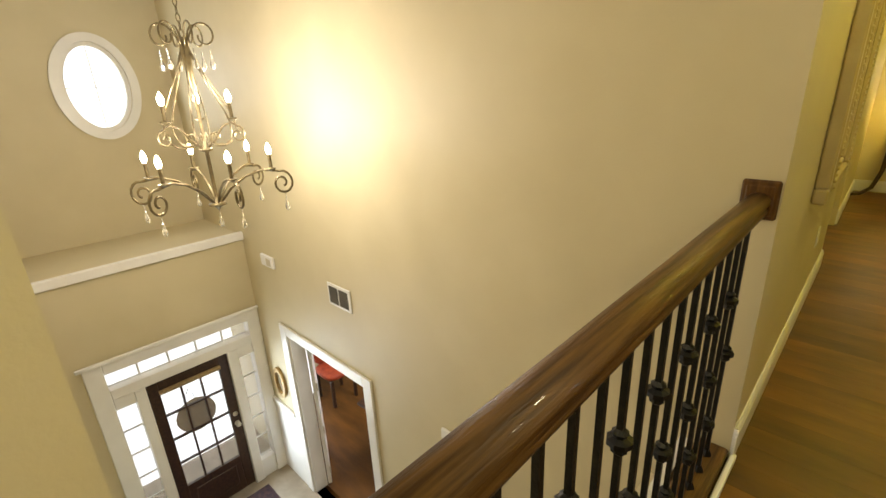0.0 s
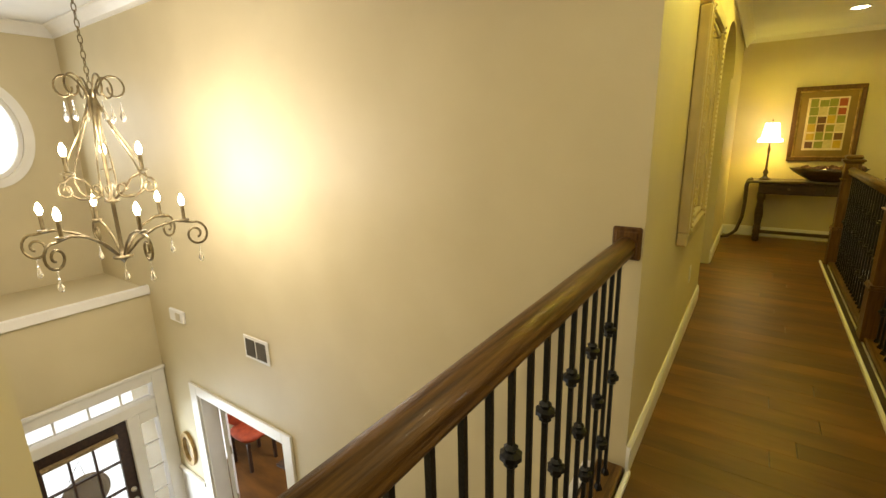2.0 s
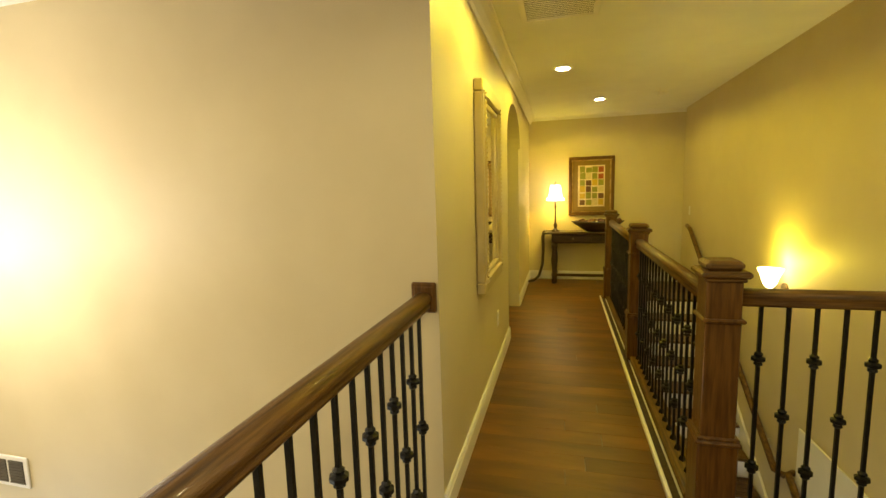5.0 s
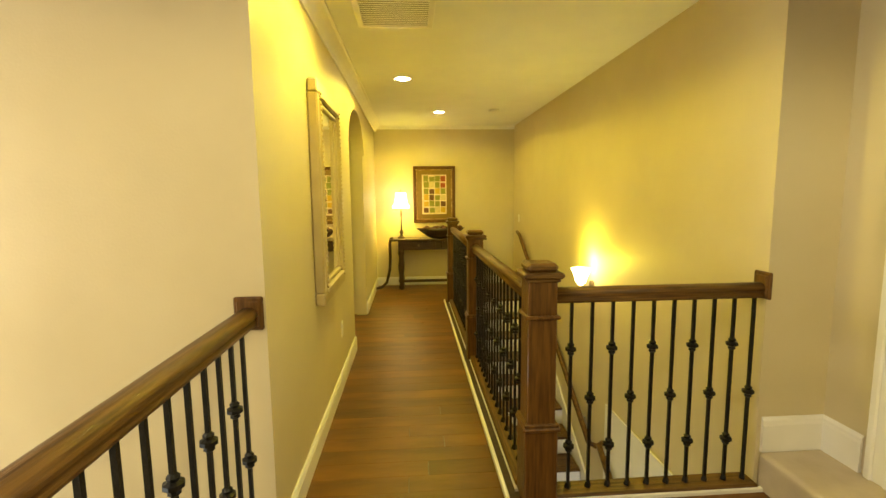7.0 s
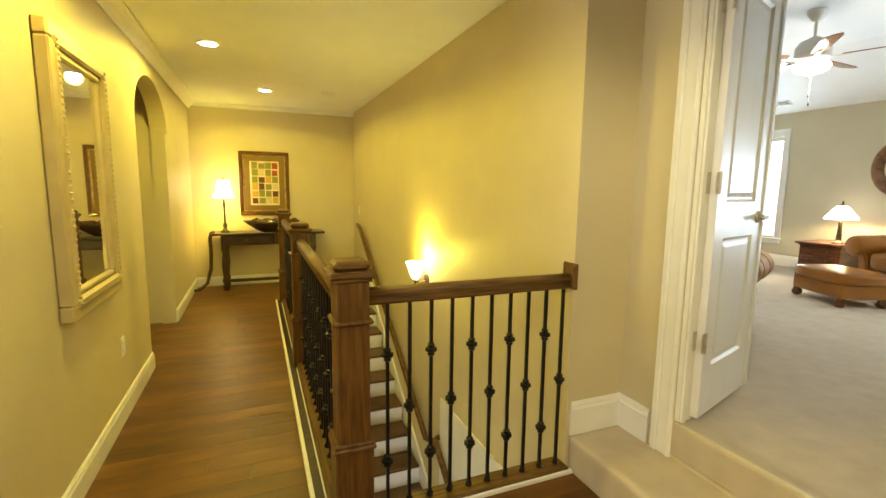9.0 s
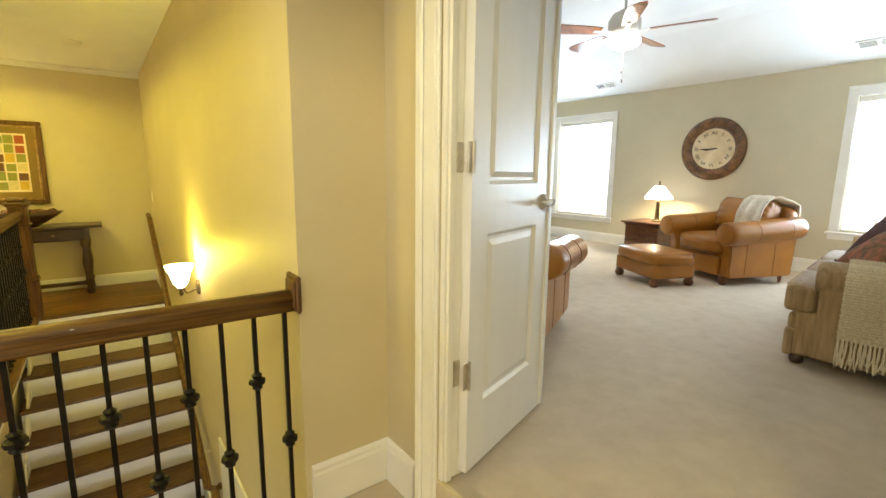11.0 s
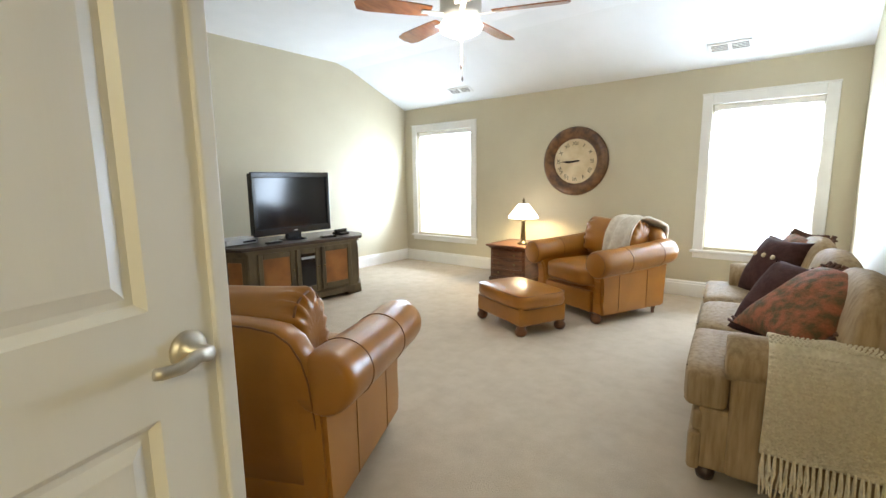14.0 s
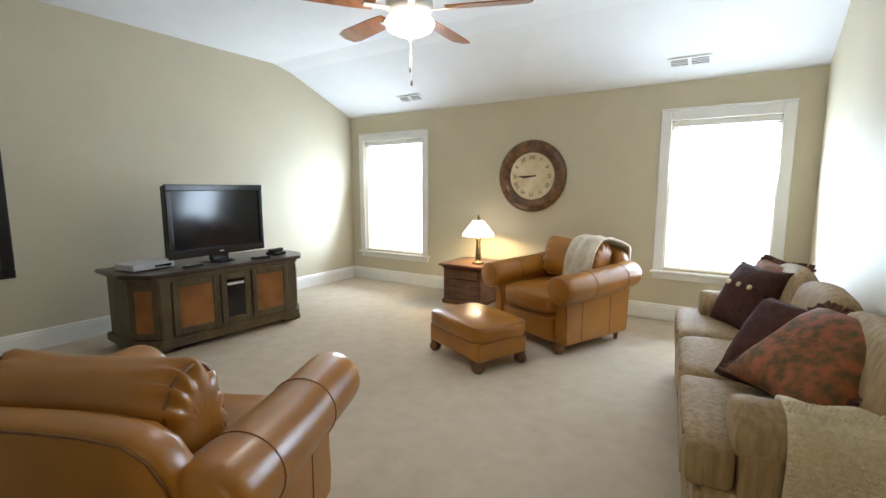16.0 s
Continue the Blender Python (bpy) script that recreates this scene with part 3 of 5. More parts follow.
sc = thing("wall_sconce", (SR, 4.32, 0.62), 0, "lit bowl sconce with frosted glass on the stair wall", "sconce")
part("wall_plate", lathe(bmesh.new(), [(0.05, 0), (0.05, 0.015), (0.02, 0.022)], (0, 0, -0.04), 16, Matrix.Rotation(radians(-90), 4, "Y")), BRONZE, sc)
part("arm", tube(bmesh.new(), [(-0.02, 0, -0.05), (-0.08, 0, -0.07), (-0.10, 0, -0.03)], 0.008), BRONZE, sc)
part("finial", lathe(bmesh.new(), [(0.004, -0.09), (0.014, -0.075), (0.010, -0.05), (0.018, -0.035)], (-0.11, 0, 0), 10), BRONZE, sc)
part("shade", lathe(bmesh.new(), [(0.02, -0.03), (0.045, 0.0), (0.062, 0.06), (0.088, 0.12), (0.084, 0.12), (0.055, 0.06), (0.03, 0.005)], (-0.11, 0, 0), 20, hollow=True), SHADE, sc, "frosted glass shade", True)

# ---- hall things ----
# framed mirror on the long wall
m = thing("wall_mirror", (HL, 3.265, 0.80), 0, "tall mirror in a deep champagne beaded frame", "mirror")
W, H = 0.75, 1.22


def frame_ring(w, h, t, x0, x1, bevel=0.008):
    bm = bmesh.new()
    for a in ((-w / 2, w / 2, 0, t), (-w / 2, w / 2, h - t, h), (-w / 2, -w / 2 + t, t, h - t), (w / 2 - t, w / 2, t, h - t)):
        bx(bm, x0, x1, a[0], a[1], a[2], a[3], bevel)
    return bm


part("outer_frame", frame_ring(W, H, 0.07, 0.002, 0.055), CHAMP, m)
bm = frame_ring(W - 0.09, H - 0.09, 0.05, 0.03, 0.062, 0.012)
bmesh.ops.translate(bm, verts=bm.verts, vec=(0, 0, 0.045))
part("inner_moulding", bm, CHAMP, m)
bm = frame_ring(W - 0.19, H - 0.19, 0.03, 0.02, 0.045, 0.008)
bmesh.ops.translate(bm, verts=bm.verts, vec=(0, 0, 0.095))
part("liner", bm, CHAMP, m)
_bead = None
for i in range(40):
    z = 0.07 + (H - 0.14) * i / 39
    for sy in (-1, 1):
        if _bead is None:
            bm = bmesh.new()
            bmesh.ops.create_icosphere(bm, subdivisions=1, radius=0.009)
            _bead = o = part("bead", bm, CHAMP, m, "", True)
        else:
            o = _bead.copy()
            scene.collection.objects.link(o)
        o.location = (0.062 * K, sy * (W / 2 - 0.065) * K, z * K)
part("glass", box(0.01, 0.03, -W / 2 + 0.1, W / 2 - 0.1, 0.1, H - 0.1), MIRROR, m, "mirror glass")

art = thing("framed_picture", (2.585, FW, 0.98), 0, "framed colour-block picture with wide mat above the console table", "picture")


def frame_y(w, h, t, y0, y1, bevel=0.006):
    bm = bmesh.new()
    for a in ((-w / 2, w / 2, 0, t), (-w / 2, w / 2, h - t, h), (-w / 2, -w / 2 + t, t, h - t), (w / 2 - t, w / 2, t, h - t)):
        bx(bm, a[0], a[1], y0, y1, a[2], a[3], bevel)
    return bm


part("frame", frame_y(0.65, 0.87, 0.045, -0.035, -0.002), OAKZ, art)
bm = frame_y(0.56, 0.78, 0.02, -0.028, -0.004)
bmesh.ops.translate(bm, verts=bm.verts, vec=(0, 0, 0.045))
part("gold_liner", bm, GOLD, art)
part("mat_board", box(-0.27, 0.27, -0.016, -0.006, 0.05, 0.82), mat("olive_mat", (0.22, 0.14, 0.035), None, 0.8), art, "olive gold mat board")
part("print", box(-0.19, 0.19, -0.019, -0.0165, 0.13, 0.74), DIAL, art, "cream print")
_cols = [mat("print_" + n, c, None, 0.8, scale=30) for n, c in (("ochre", (0.55, 0.36, 0.05)), ("brick", (0.33, 0.07, 0.03)), ("olive", (0.24, 0.25, 0.05)), ("brown", (0.13, 0.055, 0.025)), ("cream", (0.62, 0.50, 0.24)))]
_rng = random.Random(4)
for i in range(4):
    for j in range(6):
        c, z = -0.165 + 0.088 * i, 0.155 + 0.096 * j
        blk = part("colour_block", box(c, c + _rng.uniform(0.070, 0.086), -0.021, -0.0192, z, z + _rng.uniform(0.074, 0.094)), _cols[_rng.randrange(5)], art)

tb = thing("console_table", (2.62, 7.29, -0.002), 0, "dark carved wooden console table against the end wall", "table")
part("tabletop", box(-0.72, 0.72, -0.20, 0.20, 0.735, 0.765, 0.008), DARKWOOD, tb)
part("apron", box(-0.60, 0.60, -0.16, 0.16, 0.60, 0.735, 0.004), DARKWOOD, tb)
for sx in (-0.3, 0.3):
    d = part("drawer", box(sx - 0.26, sx + 0.26, -0.172, -0.158, 0.62, 0.72, 0.005), DARKWOOD, tb)
    part("pull", lathe(bmesh.new(), [(0.006, 0), (0.016, 0.018), (0.012, 0.026)], (sx, -0.17, 0.67), 10, Matrix.Rotation(radians(90), 4, "X")), BRONZE, d)
for sx in (-0.56, 0.56):
    for sy in (-0.13, 0.13):
        bm = lathe(bmesh.new(), [(0.03, 0), (0.042, 0.03), (0.03, 0.09), (0.046, 0.13), (0.032, 0.18), (0.048, 0.35), (0.032, 0.50), (0.048, 0.55), (0.042, 0.61)], (sx, sy, 0), 12)
        part("leg", bm, DARKWOOD, tb, "", True)
part("stretcher", box(-0.56, 0.56, -0.15, -0.11, 0.11, 0.15, 0.006), DARKWOOD, tb)
lp = thing("table_lamp", (2.07, 7.27, 0.763), 0, "lit slim table lamp with fringed cream shade on the console", "lamp")
part("base", lathe(bmesh.new(), [(0.06, 0), (0.06, 0.015), (0.03, 0.03), (0.018, 0.06), (0.032, 0.09), (0.014, 0.13), (0.010, 0.32), (0.018, 0.36), (0.008, 0.42), (0.006, 0.5)], seg=16), DARKWOOD, lp, "", True)
part("shade", lathe(bmesh.new(), [(0.098, 0.50), (0.072, 0.68), (0.068, 0.68), (0.092, 0.505)], seg=24, hollow=True), SHADE, lp, "lit cream shade", True)
part("shade_fringe", lathe(bmesh.new(), [(0.13, 0.455), (0.125, 0.49), (0.098, 0.505), (0.09, 0.50)], seg=24, hollow=True), SHADE, lp, "beaded fringe of the shade")
part("finial", lathe(bmesh.new(), [(0.004, 0.68), (0.012, 0.70), (0.004, 0.73)], seg=8), BRONZE, lp)
bw = thing("dough_bowl", (2.66, 7.22, 0.763), 0, "long carved wooden bowl of dried pods on the console", "bowl")
bm = lathe(bmesh.new(), [(0.14, 0), (0.20, 0.03), (0.32, 0.11), (0.37, 0.155), (0.345, 0.15), (0.28, 0.10), (0.16, 0.05)], seg=28)
bmesh.ops.scale(bm, verts=bm.verts, vec=(1, 0.42, 1))
part("bowl", bm, DARKWOOD, bw, "", True)
bm = bmesh.new()
for i in range(60):
    x, y = _rng.uniform(-0.29, 0.29), _rng.uniform(-0.1, 0.1)
    bmesh.ops.create_icosphere(bm, subdivisions=2, radius=_rng.uniform(0.022, 0.036), matrix=Matrix.Translation((x, y, 0.125 + _rng.uniform(0, 0.035))))
tagged(part("dried_pods", bm, PINE, bw, "reddish brown dried pods"), "", "", "", "stuff")
sp = thing("carved_tail_strap", (1.78, 7.27, 0), 0, "dark braided strap hanging off the table to the floor", "strap")
part("strap", tube(bmesh.new(), [(0.16, -0.1, 0.775), (0.13, -0.12, 0.765), (0.115, -0.13, 0.70), (0.12, -0.13, 0.50), (0.11, -0.14, 0.30), (0.06, -0.16, 0.12), (-0.02, -0.18, 0.05), (-0.10, -0.18, 0.035), (-0.15, -0.17, 0.09), (-0.15, -0.16, 0.14)], 0.026, 8, 0.016), DARKWOOD, sp, "", True)

for x, y in ((2.12, 2.75), (2.17, 4.68), (2.60, 6.33)):
    dl = thing("recessed_light", (x, y, CZ - 0.004), 0, "lit round recessed ceiling light with white trim", "ceiling light", "recessed hall lights")
    bm = bmesh.new()
    lathe(bm, [(0.055, 0.0), (0.078, -0.008), (0.082, 0.0), (0.06, 0.003)], seg=24)
    part("trim_ring", bm, TRIM, dl)
    part("lens", lathe(bmesh.new(), [(0.055, -0.004), (0.05, -0.008)], seg=20), BULB, dl, "glowing lens")
rg = thing("return_air_grille", (2.15, 3.19, CZ), 0, "white slatted return air grille in the ceiling", "vent")
bm = bmesh.new()
for a in ((-0.23, 0.23, -0.23, -0.195), (-0.23, 0.23, 0.195, 0.23), (-0.23, -0.195, -0.195, 0.195), (0.195, 0.23, -0.195, 0.195)):
    bx(bm, a[0], a[1], a[2], a[3], -0.014, -0.001, 0.003)
part("frame", bm, TRIM, rg)
part("backing", box(-0.195, 0.195, -0.195, 0.195, -0.003, -0.001), GRILLE, rg, "dark field behind the slats")
_sl = None
for i in range(14):
    if _sl is None:
        _sl = part("slat", box(-0.194, 0.194, -0.007, 0.007, -0.011, -0.008), TRIM, rg)
        o = _sl
    else:
        o = _sl.copy()
        scene.collection.objects.link(o)
    o.location = (0, (-0.182 + 0.028 * i) * K, 0)
sd = solid("smoke_detector", lathe(bmesh.new(), [(0.05, -0.03), (0.065, -0.02), (0.068, -0.001)], (3.28, 6.2, CZ), 20), PLASTIC, "round white smoke detector on the ceiling", "smoke detector", smooth=True)


def wall_plate(name, at, turn, label, w=0.07, h=0.115, rocker=True):
    p = thing(name, at, turn, label, "switch" if "switch" in name else "outlet")
    part("cover", box(-w / 2, w / 2, -0.006, -0.001, -h / 2, h / 2, 0.002), PLASTIC, p)
    if rocker:
        part("rocker", box(-0.016, 0.016, -0.010, -0.006, -0.032, 0.032, 0.002), PLASTIC, p)
    else:
        for z in (-0.022, 0.022):
            part("socket", box(-0.015, 0.015, -0.008, -0.006, z - 0.013, z + 0.013, 0.003), PLASTIC, p)
    return p


wall_plate("light_switch", (SR, 7.15, 1.05), -90, "white light switch on the hall wall")
wall_plate("wall_outlet", (HL, 3.75, 0.42), 90, "white wall outlet below the mirror", rocker=False)

# ---- foyer ----
dr = thing("door_front_surround", (FX, 0, FZ), 0, "white front door surround with sidelights and transom", "door frame", "", "structure")
T = -FZ


def zz(a):
    return a - FZ


bm = bmesh.new()
for a in ((0.54, 0.68, FZ, -0.73), (1.93, 2.055, FZ, -0.73), (0.68, 1.93, -0.84, -0.73), (0.68, 1.93, -1.10, -1.0), (0.84, 0.93, FZ, -1.10), (1.67, 1.77, FZ, -1.10)):
    bx(bm, -0.10, 0.03, a[0], a[1], zz(a[2]), zz(a[3]), 0.006)
for y0, y1 in ((0.68, 0.84), (1.77, 1.93)):
    bx(bm, -0.10, 0.012, y0, y1, 0, zz(-2.58), 0.006)
    bx(bm, -0.10, 0.012, y0, y1, zz(-1.22), zz(-1.10), 0.006)
part("frame", bm, TRIM, dr, "white painted door frame")
bm = box(0.03, 0.055, 0.50, 2.058, zz(-0.735), zz(-0.70), 0.006)
part("head_cap", bm, TRIM, dr)
for y0, y1 in ((0.68, 0.84), (1.77, 1.93)):
    s = part("sidelight_pane", box(-0.06, -0.054, y0, y1, zz(-2.58), zz(-1.22)), GLASS, dr, "frosted sidelight glass")
    s.visible_shadow = False
    for i in range(1, 5):
        part("muntin", box(-0.066, -0.048, y0, y1, zz(-2.58 + 1.36 * i / 5) - 0.006, zz(-2.58 + 1.36 * i / 5) + 0.006), TRIM, s)
s = part("transom_pane", box(-0.06, -0.054, 0.68, 1.93, zz(-1.0), zz(-0.84)), GLASS, dr, "frosted transom glass")
s.visible_shadow = False
for i in range(1, 5):
    y = 0.68 + 1.25 * i / 5
    part("muntin", box(-0.066, -0.048, y - 0.008, y + 0.008, zz(-1.0), zz(-0.84)), TRIM, s)
fd = thing("door_front", (FX - 0.03, 0.93, FZ + 0.01), 0, "dark brown front door with a gridded glass light", "door", "", "structure")
dw, dh = 0.74, 1.70
bm = bmesh.new()
for a in ((0, 0.10, 0, dh), (dw - 0.10, dw, 0, dh), (0.10, dw - 0.10, dh - 0.10, dh), (0.10, dw - 0.10, 0.0, 0.44)):
    bx(bm, -0.022, 0.022, a[0], a[1], a[2], a[3], 0.004)
part("leaf", bm, DARKWOOD, fd)
part("panel", box(0.015, 0.028, 0.16, dw - 0.16, 0.10, 0.36, 0.008), DARKWOOD, fd)
g = part("pane", box(-0.003, 0.003, 0.10, dw - 0.10, 0.44, dh - 0.10), GLASS, fd, "clear door glass")
g.visible_shadow = False
for i in (1, 2):
    y = 0.10 + 0.54 * i / 3
    part("muntin", box(-0.012, 0.016, y - 0.009, y + 0.009, 0.44, dh - 0.10), DARKWOOD, fd)
for i in (1, 2, 3):
    z = 0.44 + 1.16 * i / 4
    part("muntin", box(-0.012, 0.0155, 0.10, dw - 0.10, z - 0.009, z + 0.009), DARKWOOD, fd)
h = part("deadbolt", lathe(bmesh.new(), [(0.025, 0), (0.025, 0.012), (0.014, 0.03)], (0.022, dw - 0.05, 0.98), 14, Matrix.Rotation(radians(90), 4, "Y")), NICKEL, fd)
part("door_handle", lathe(bmesh.new(), [(0.028, 0), (0.028, 0.01), (0.012, 0.02), (0.028, 0.045), (0.02, 0.06)], (0.022, dw - 0.05, 0.86), 14, Matrix.Rotation(radians(90), 4, "Y")), NICKEL, fd, "nickel door knob")
part("roller_shade", tube(bmesh.new(), [(0.035, 0.09, dh - 0.11), (0.035, dw - 0.09, dh - 0.11)], 0.024, 10), WICKER, fd, "rolled straw shade")
wr = thing("door_wreath", (FX - 0.085, 1.29, -1.68), 0, "round woven straw wreath on the outside of the door", "wreath")
part("disc", lathe(bmesh.new(), [(0.17, -0.006), (0.19, 0.0), (0.17, 0.012)], (0, 0, 0), 28, Matrix.Rotation(radians(90), 4, "Y")), WICKER, wr)
part("plaque", box(-0.022, -0.008, -0.11, 0.11, -0.09, 0.09, 0.004), WICKER, wr)
part("hanger", tube(bmesh.new(), [(0, -0.10, 0.18), (0, 0, 0.34), (0, 0.02, 0.18)], 0.004, 6), DARKWOOD, wr)
solid("foyer_rug", box(-2.45, -0.6, 0.75, 1.75, FZ, FZ + 0.014, 0.005), RUG, "dark patterned rug inside the front door", "rug")

cs = thing("door_casing_dining", (0, TW, FZ), 0, "white casing round the dining room doorway", "door frame", "", "structure")
bm = bmesh.new()
for a in ((-2.07, -1.95, 0, zz(-0.74)), (-0.72, -0.61, 0, zz(-0.74)), (-1.95, -0.72, zz(-0.84), zz(-0.74))):
    bx(bm, a[0], a[1], -0.022, 0.0, a[2], a[3], 0.005)
for a in ((-1.955, -1.93, 0, zz(-0.84)), (-0.74, -0.715, 0, zz(-0.84)), (-1.93, -0.74, zz(-0.865), zz(-0.84))):
    bx(bm, a[0], a[1], 0.0, 0.145, a[2], a[3], 0.003)
part("casing", bm, TRIM, cs)
dd = thing("door_dining", (-1.925, TW + 0.15, FZ + 0.01), 62, "white panel door standing open into the dining room", "door", "", "structure")
part("leaf", box(0, 0.04, 0.0, 0.62, 0, 1.93, 0.004), TRIM, dd)
for z in (0.2, 0.75, 1.3, 1.75):
    part("hinge", box(0.036, 0.052, -0.012, 0.004, z - 0.045, z + 0.045, 0.002), NICKEL, dd)
for x0, x1 in ((FX + 0.005, -2.07), (-0.61, 1.42)):
    structure("wainscot", box(x0, x1, TW - 0.016, TW - 0.001, FZ, FZ + 0.95, 0.004), TRIM, "white wainscot panelling in the foyer", "panel")
    structure("chair_trim", box(x0, x1, TW - 0.035, TW - 0.001, FZ + 0.95, FZ + 0.99, 0.006), TRIM, "white chair rail moulding", "trim")
om = thing("oval_mirror", (-2.31, TW, -1.545), 0, "small oval mirror in a gold frame", "mirror")
bm = ring(0.075, 0.14, 0.045, 0.0, 0.03, 28)
f = part("frame", bm, GOLD, om)
f.matrix_basis = pose(0, -0.002, 0, 0, 0, -90)
bm = lathe(bmesh.new(), [(0.08, 0), (0.079, 0.004)], (0, 0, 0), 28)
bmesh.ops.scale(bm, verts=bm.verts, vec=(1, 1.86, 1))
g = part("glass", bm, MIRROR, om)
g.matrix_basis = pose(0, -0.012, 0, 90, 0, 0)
vg = thing("air_grille", (-0.91, TW, -0.12), 0, "white two-panel air grille on the tall wall", "vent")
part("frame", box(-0.15, 0.15, -0.012, -0.001, -0.095, 0.095, 0.004), TRIM, vg)
for sx in (-0.066, 0.066):
    part("louvre_field", box(sx - 0.056, sx + 0.056, -0.0145, -0.0125, -0.07, 0.07), GRILLE, vg, "dark louvred field")
    for i in range(8):
        part("louvre", box(sx - 0.056, sx + 0.056, -0.019, -0.015, -0.065 + i * 0.0175, -0.058 + i * 0.0175), GRILLE, vg)
ch = thing("door_chime", (-2.06, TW, -0.09), 0, "small beige wall chime box", "chime")
part("cover", box(-0.115, 0.115, -0.03, -0.001, -0.055, 0.055, 0.006), PLASTIC, ch)
part("speaker_field", box(0.0, 0.08, -0.034, -0.03, -0.035, 0.035, 0.003), ROOM_PAINT, ch)
th = thing("thermostat", (0.2, TW, -0.78), 0, "small white thermostat on the tall wall", "thermostat")
part("body", box(-0.055, 0.055, -0.025, -0.001, -0.04, 0.04, 0.005), PLASTIC, th)
part("dial", box(0.015, 0.045, -0.03, -0.025, -0.02, 0.02, 0.003), DIAL, th)

dt = thing("dining_table", (-1.50, 3.25, FZ - 0.004), 5, "dark dining table seen through the doorway", "table")
part("tabletop", box(-0.55, 0.55, -0.45, 0.45, 0.72, 0.76, 0.01), DARKWOOD, dt)
part("apron", box(-0.48, 0.48, -0.38, 0.38, 0.60, 0.72, 0.004), DARKWOOD, dt)
for sx in (-0.45, 0.45):
    for sy in (-0.35, 0.35):
        part("leg", lathe(bmesh.new(), [(0.02, 0), (0.03, 0.1), (0.04, 0.62)], (sx, sy, 0), 8), DARKWOOD, dt)
rc = thing("dining_chair", (-3.2, 3.2, FZ - 0.004), 0, "dining chair with a red upholstered seat and back", "chair")
bm = bmesh.new()
cushion(bm, (0.46, 0.44, 0.10), Matrix.Translation((0, 0, 0.47)), n=5)
part("seat", bm, RED, rc, "", True)
part("backrest", cushion(bmesh.new(), (0.07, 0.42, 0.5), Matrix.Translation((-0.2, 0, 0.80)), n=5), RED, rc, "", True)
for sx in (-0.19, 0.19):
    for sy in (-0.18, 0.18):
        part("leg", box(sx - 0.02, sx + 0.02, sy - 0.02, sy + 0.02, 0, 0.43, 0.003), DARKWOOD, rc)

# chandelier
CX, CY = -0.83, 1.30
cd = thing("chandelier", (CX, CY, 0.78), 0, "tiered scrolled bronze chandelier with lit candle bulbs and crystal drops", "chandelier")


def scroll(a, pts, r=0.007):
    c, s = math.cos(a), math.sin(a)
    return [(x * c, x * s, z) for x, z in pts]


def spiral(cx, cz, r0, r1, t0, t1, n=16):
    return [(cx + (r0 + (r1 - r0) * i / n) * math.cos(t0 + (t1 - t0) * i / n), cz + (r0 + (r1 - r0) * i / n) * math.sin(t0 + (t1 - t0) * i / n)) for i in range(n + 1)]


bm = lathe(bmesh.new(), [(0.004, -0.03), (0.02, -0.01), (0.055, 0.0), (0.055, 0.01), (0.02, 0.02), (0.012, 0.06), (0.012, 0.30), (0.04, 0.31), (0.04, 0.32), (0.012, 0.33), (0.009, 0.60), (0.03, 0.80), (0.03, 0.82), (0.012, 0.88)], seg=14)
part("stem", bm, BRONZE, cd, "", True)
drop = None


def hang_drop(x, y, z, s=1.0):
    global drop
    if drop is None:
        drop = part("crystal_drop", lathe(bmesh.new(), [(0.002, 0.0), (0.003, -0.03), (0.008, -0.036), (0.004, -0.044), (0.016, -0.075), (0.013, -0.092), (0.002, -0.10)], seg=7), GLASS, cd, "clear crystal drop")
        o = drop
    else:
        o = drop.copy()
        scene.collection.objects.link(o)
    o.location = (x * K, y * K, z * K)


candle = None


def put_candle(x, y, z):
    global candle
    if candle is None:
        candle = part("candle", lathe(bmesh.new(), [(0.004, -0.012), (0.032, 0.0), (0.03, 0.006), (0.011, 0.008), (0.011, 0.085)], seg=10), BRONZE, cd, "candle sleeve with drip pan")
        b = part("bulb", lathe(bmesh.new(), [(0.009, 0.083), (0.018, 0.108), (0.013, 0.130), (0.003, 0.148)], seg=10), BULB, candle, "lit flame bulb", True)
        candle.location = (x * K, y * K, z * K)
    else:
        o, b = candle.copy(), candle.children[0].copy()
        scene.collection.objects.link(o)
        scene.collection.objects.link(b)
        b.parent = o
        o.location = (x * K, y * K, z * K)


# lower tier: six arms
for i in range(6):
    a = math.radians(57 + 60 * i)
    p = [(0.02, 0.01), (0.10, 0.09), (0.20, 0.15), (0.31, 0.18), (0.41, 0.165)] + spiral(0.42, 0.095, 0.072, 0.018, math.radians(75), math.radians(-430), 22)
    part("arm", tube(bmesh.new(), scroll(a, p), 0.0075, 7), BRONZE, cd, "scrolled lower arm", True)
    put_candle(0.365 * math.cos(a), 0.365 * math.sin(a), 0.18)
    hang_drop(0.43 * math.cos(a), 0.43 * math.sin(a), 0.03)
# upper tier: three candles and loops
for i in range(3):
    a = math.radians(40 + 120 * i)
    p = [(0.015, 0.32), (0.07, 0.36), (0.13, 0.43), (0.19, 0.455), (0.235, 0.43)] + spiral(0.225, 0.39, 0.045, 0.012, math.radians(60), math.radians(-360), 16)
    part("arm", tube(bmesh.new(), scroll(a, p), 0.0065, 7), BRONZE, cd, "scrolled upper arm", True)
    put_candle(0.205 * math.cos(a), 0.205 * math.sin(a), 0.47)
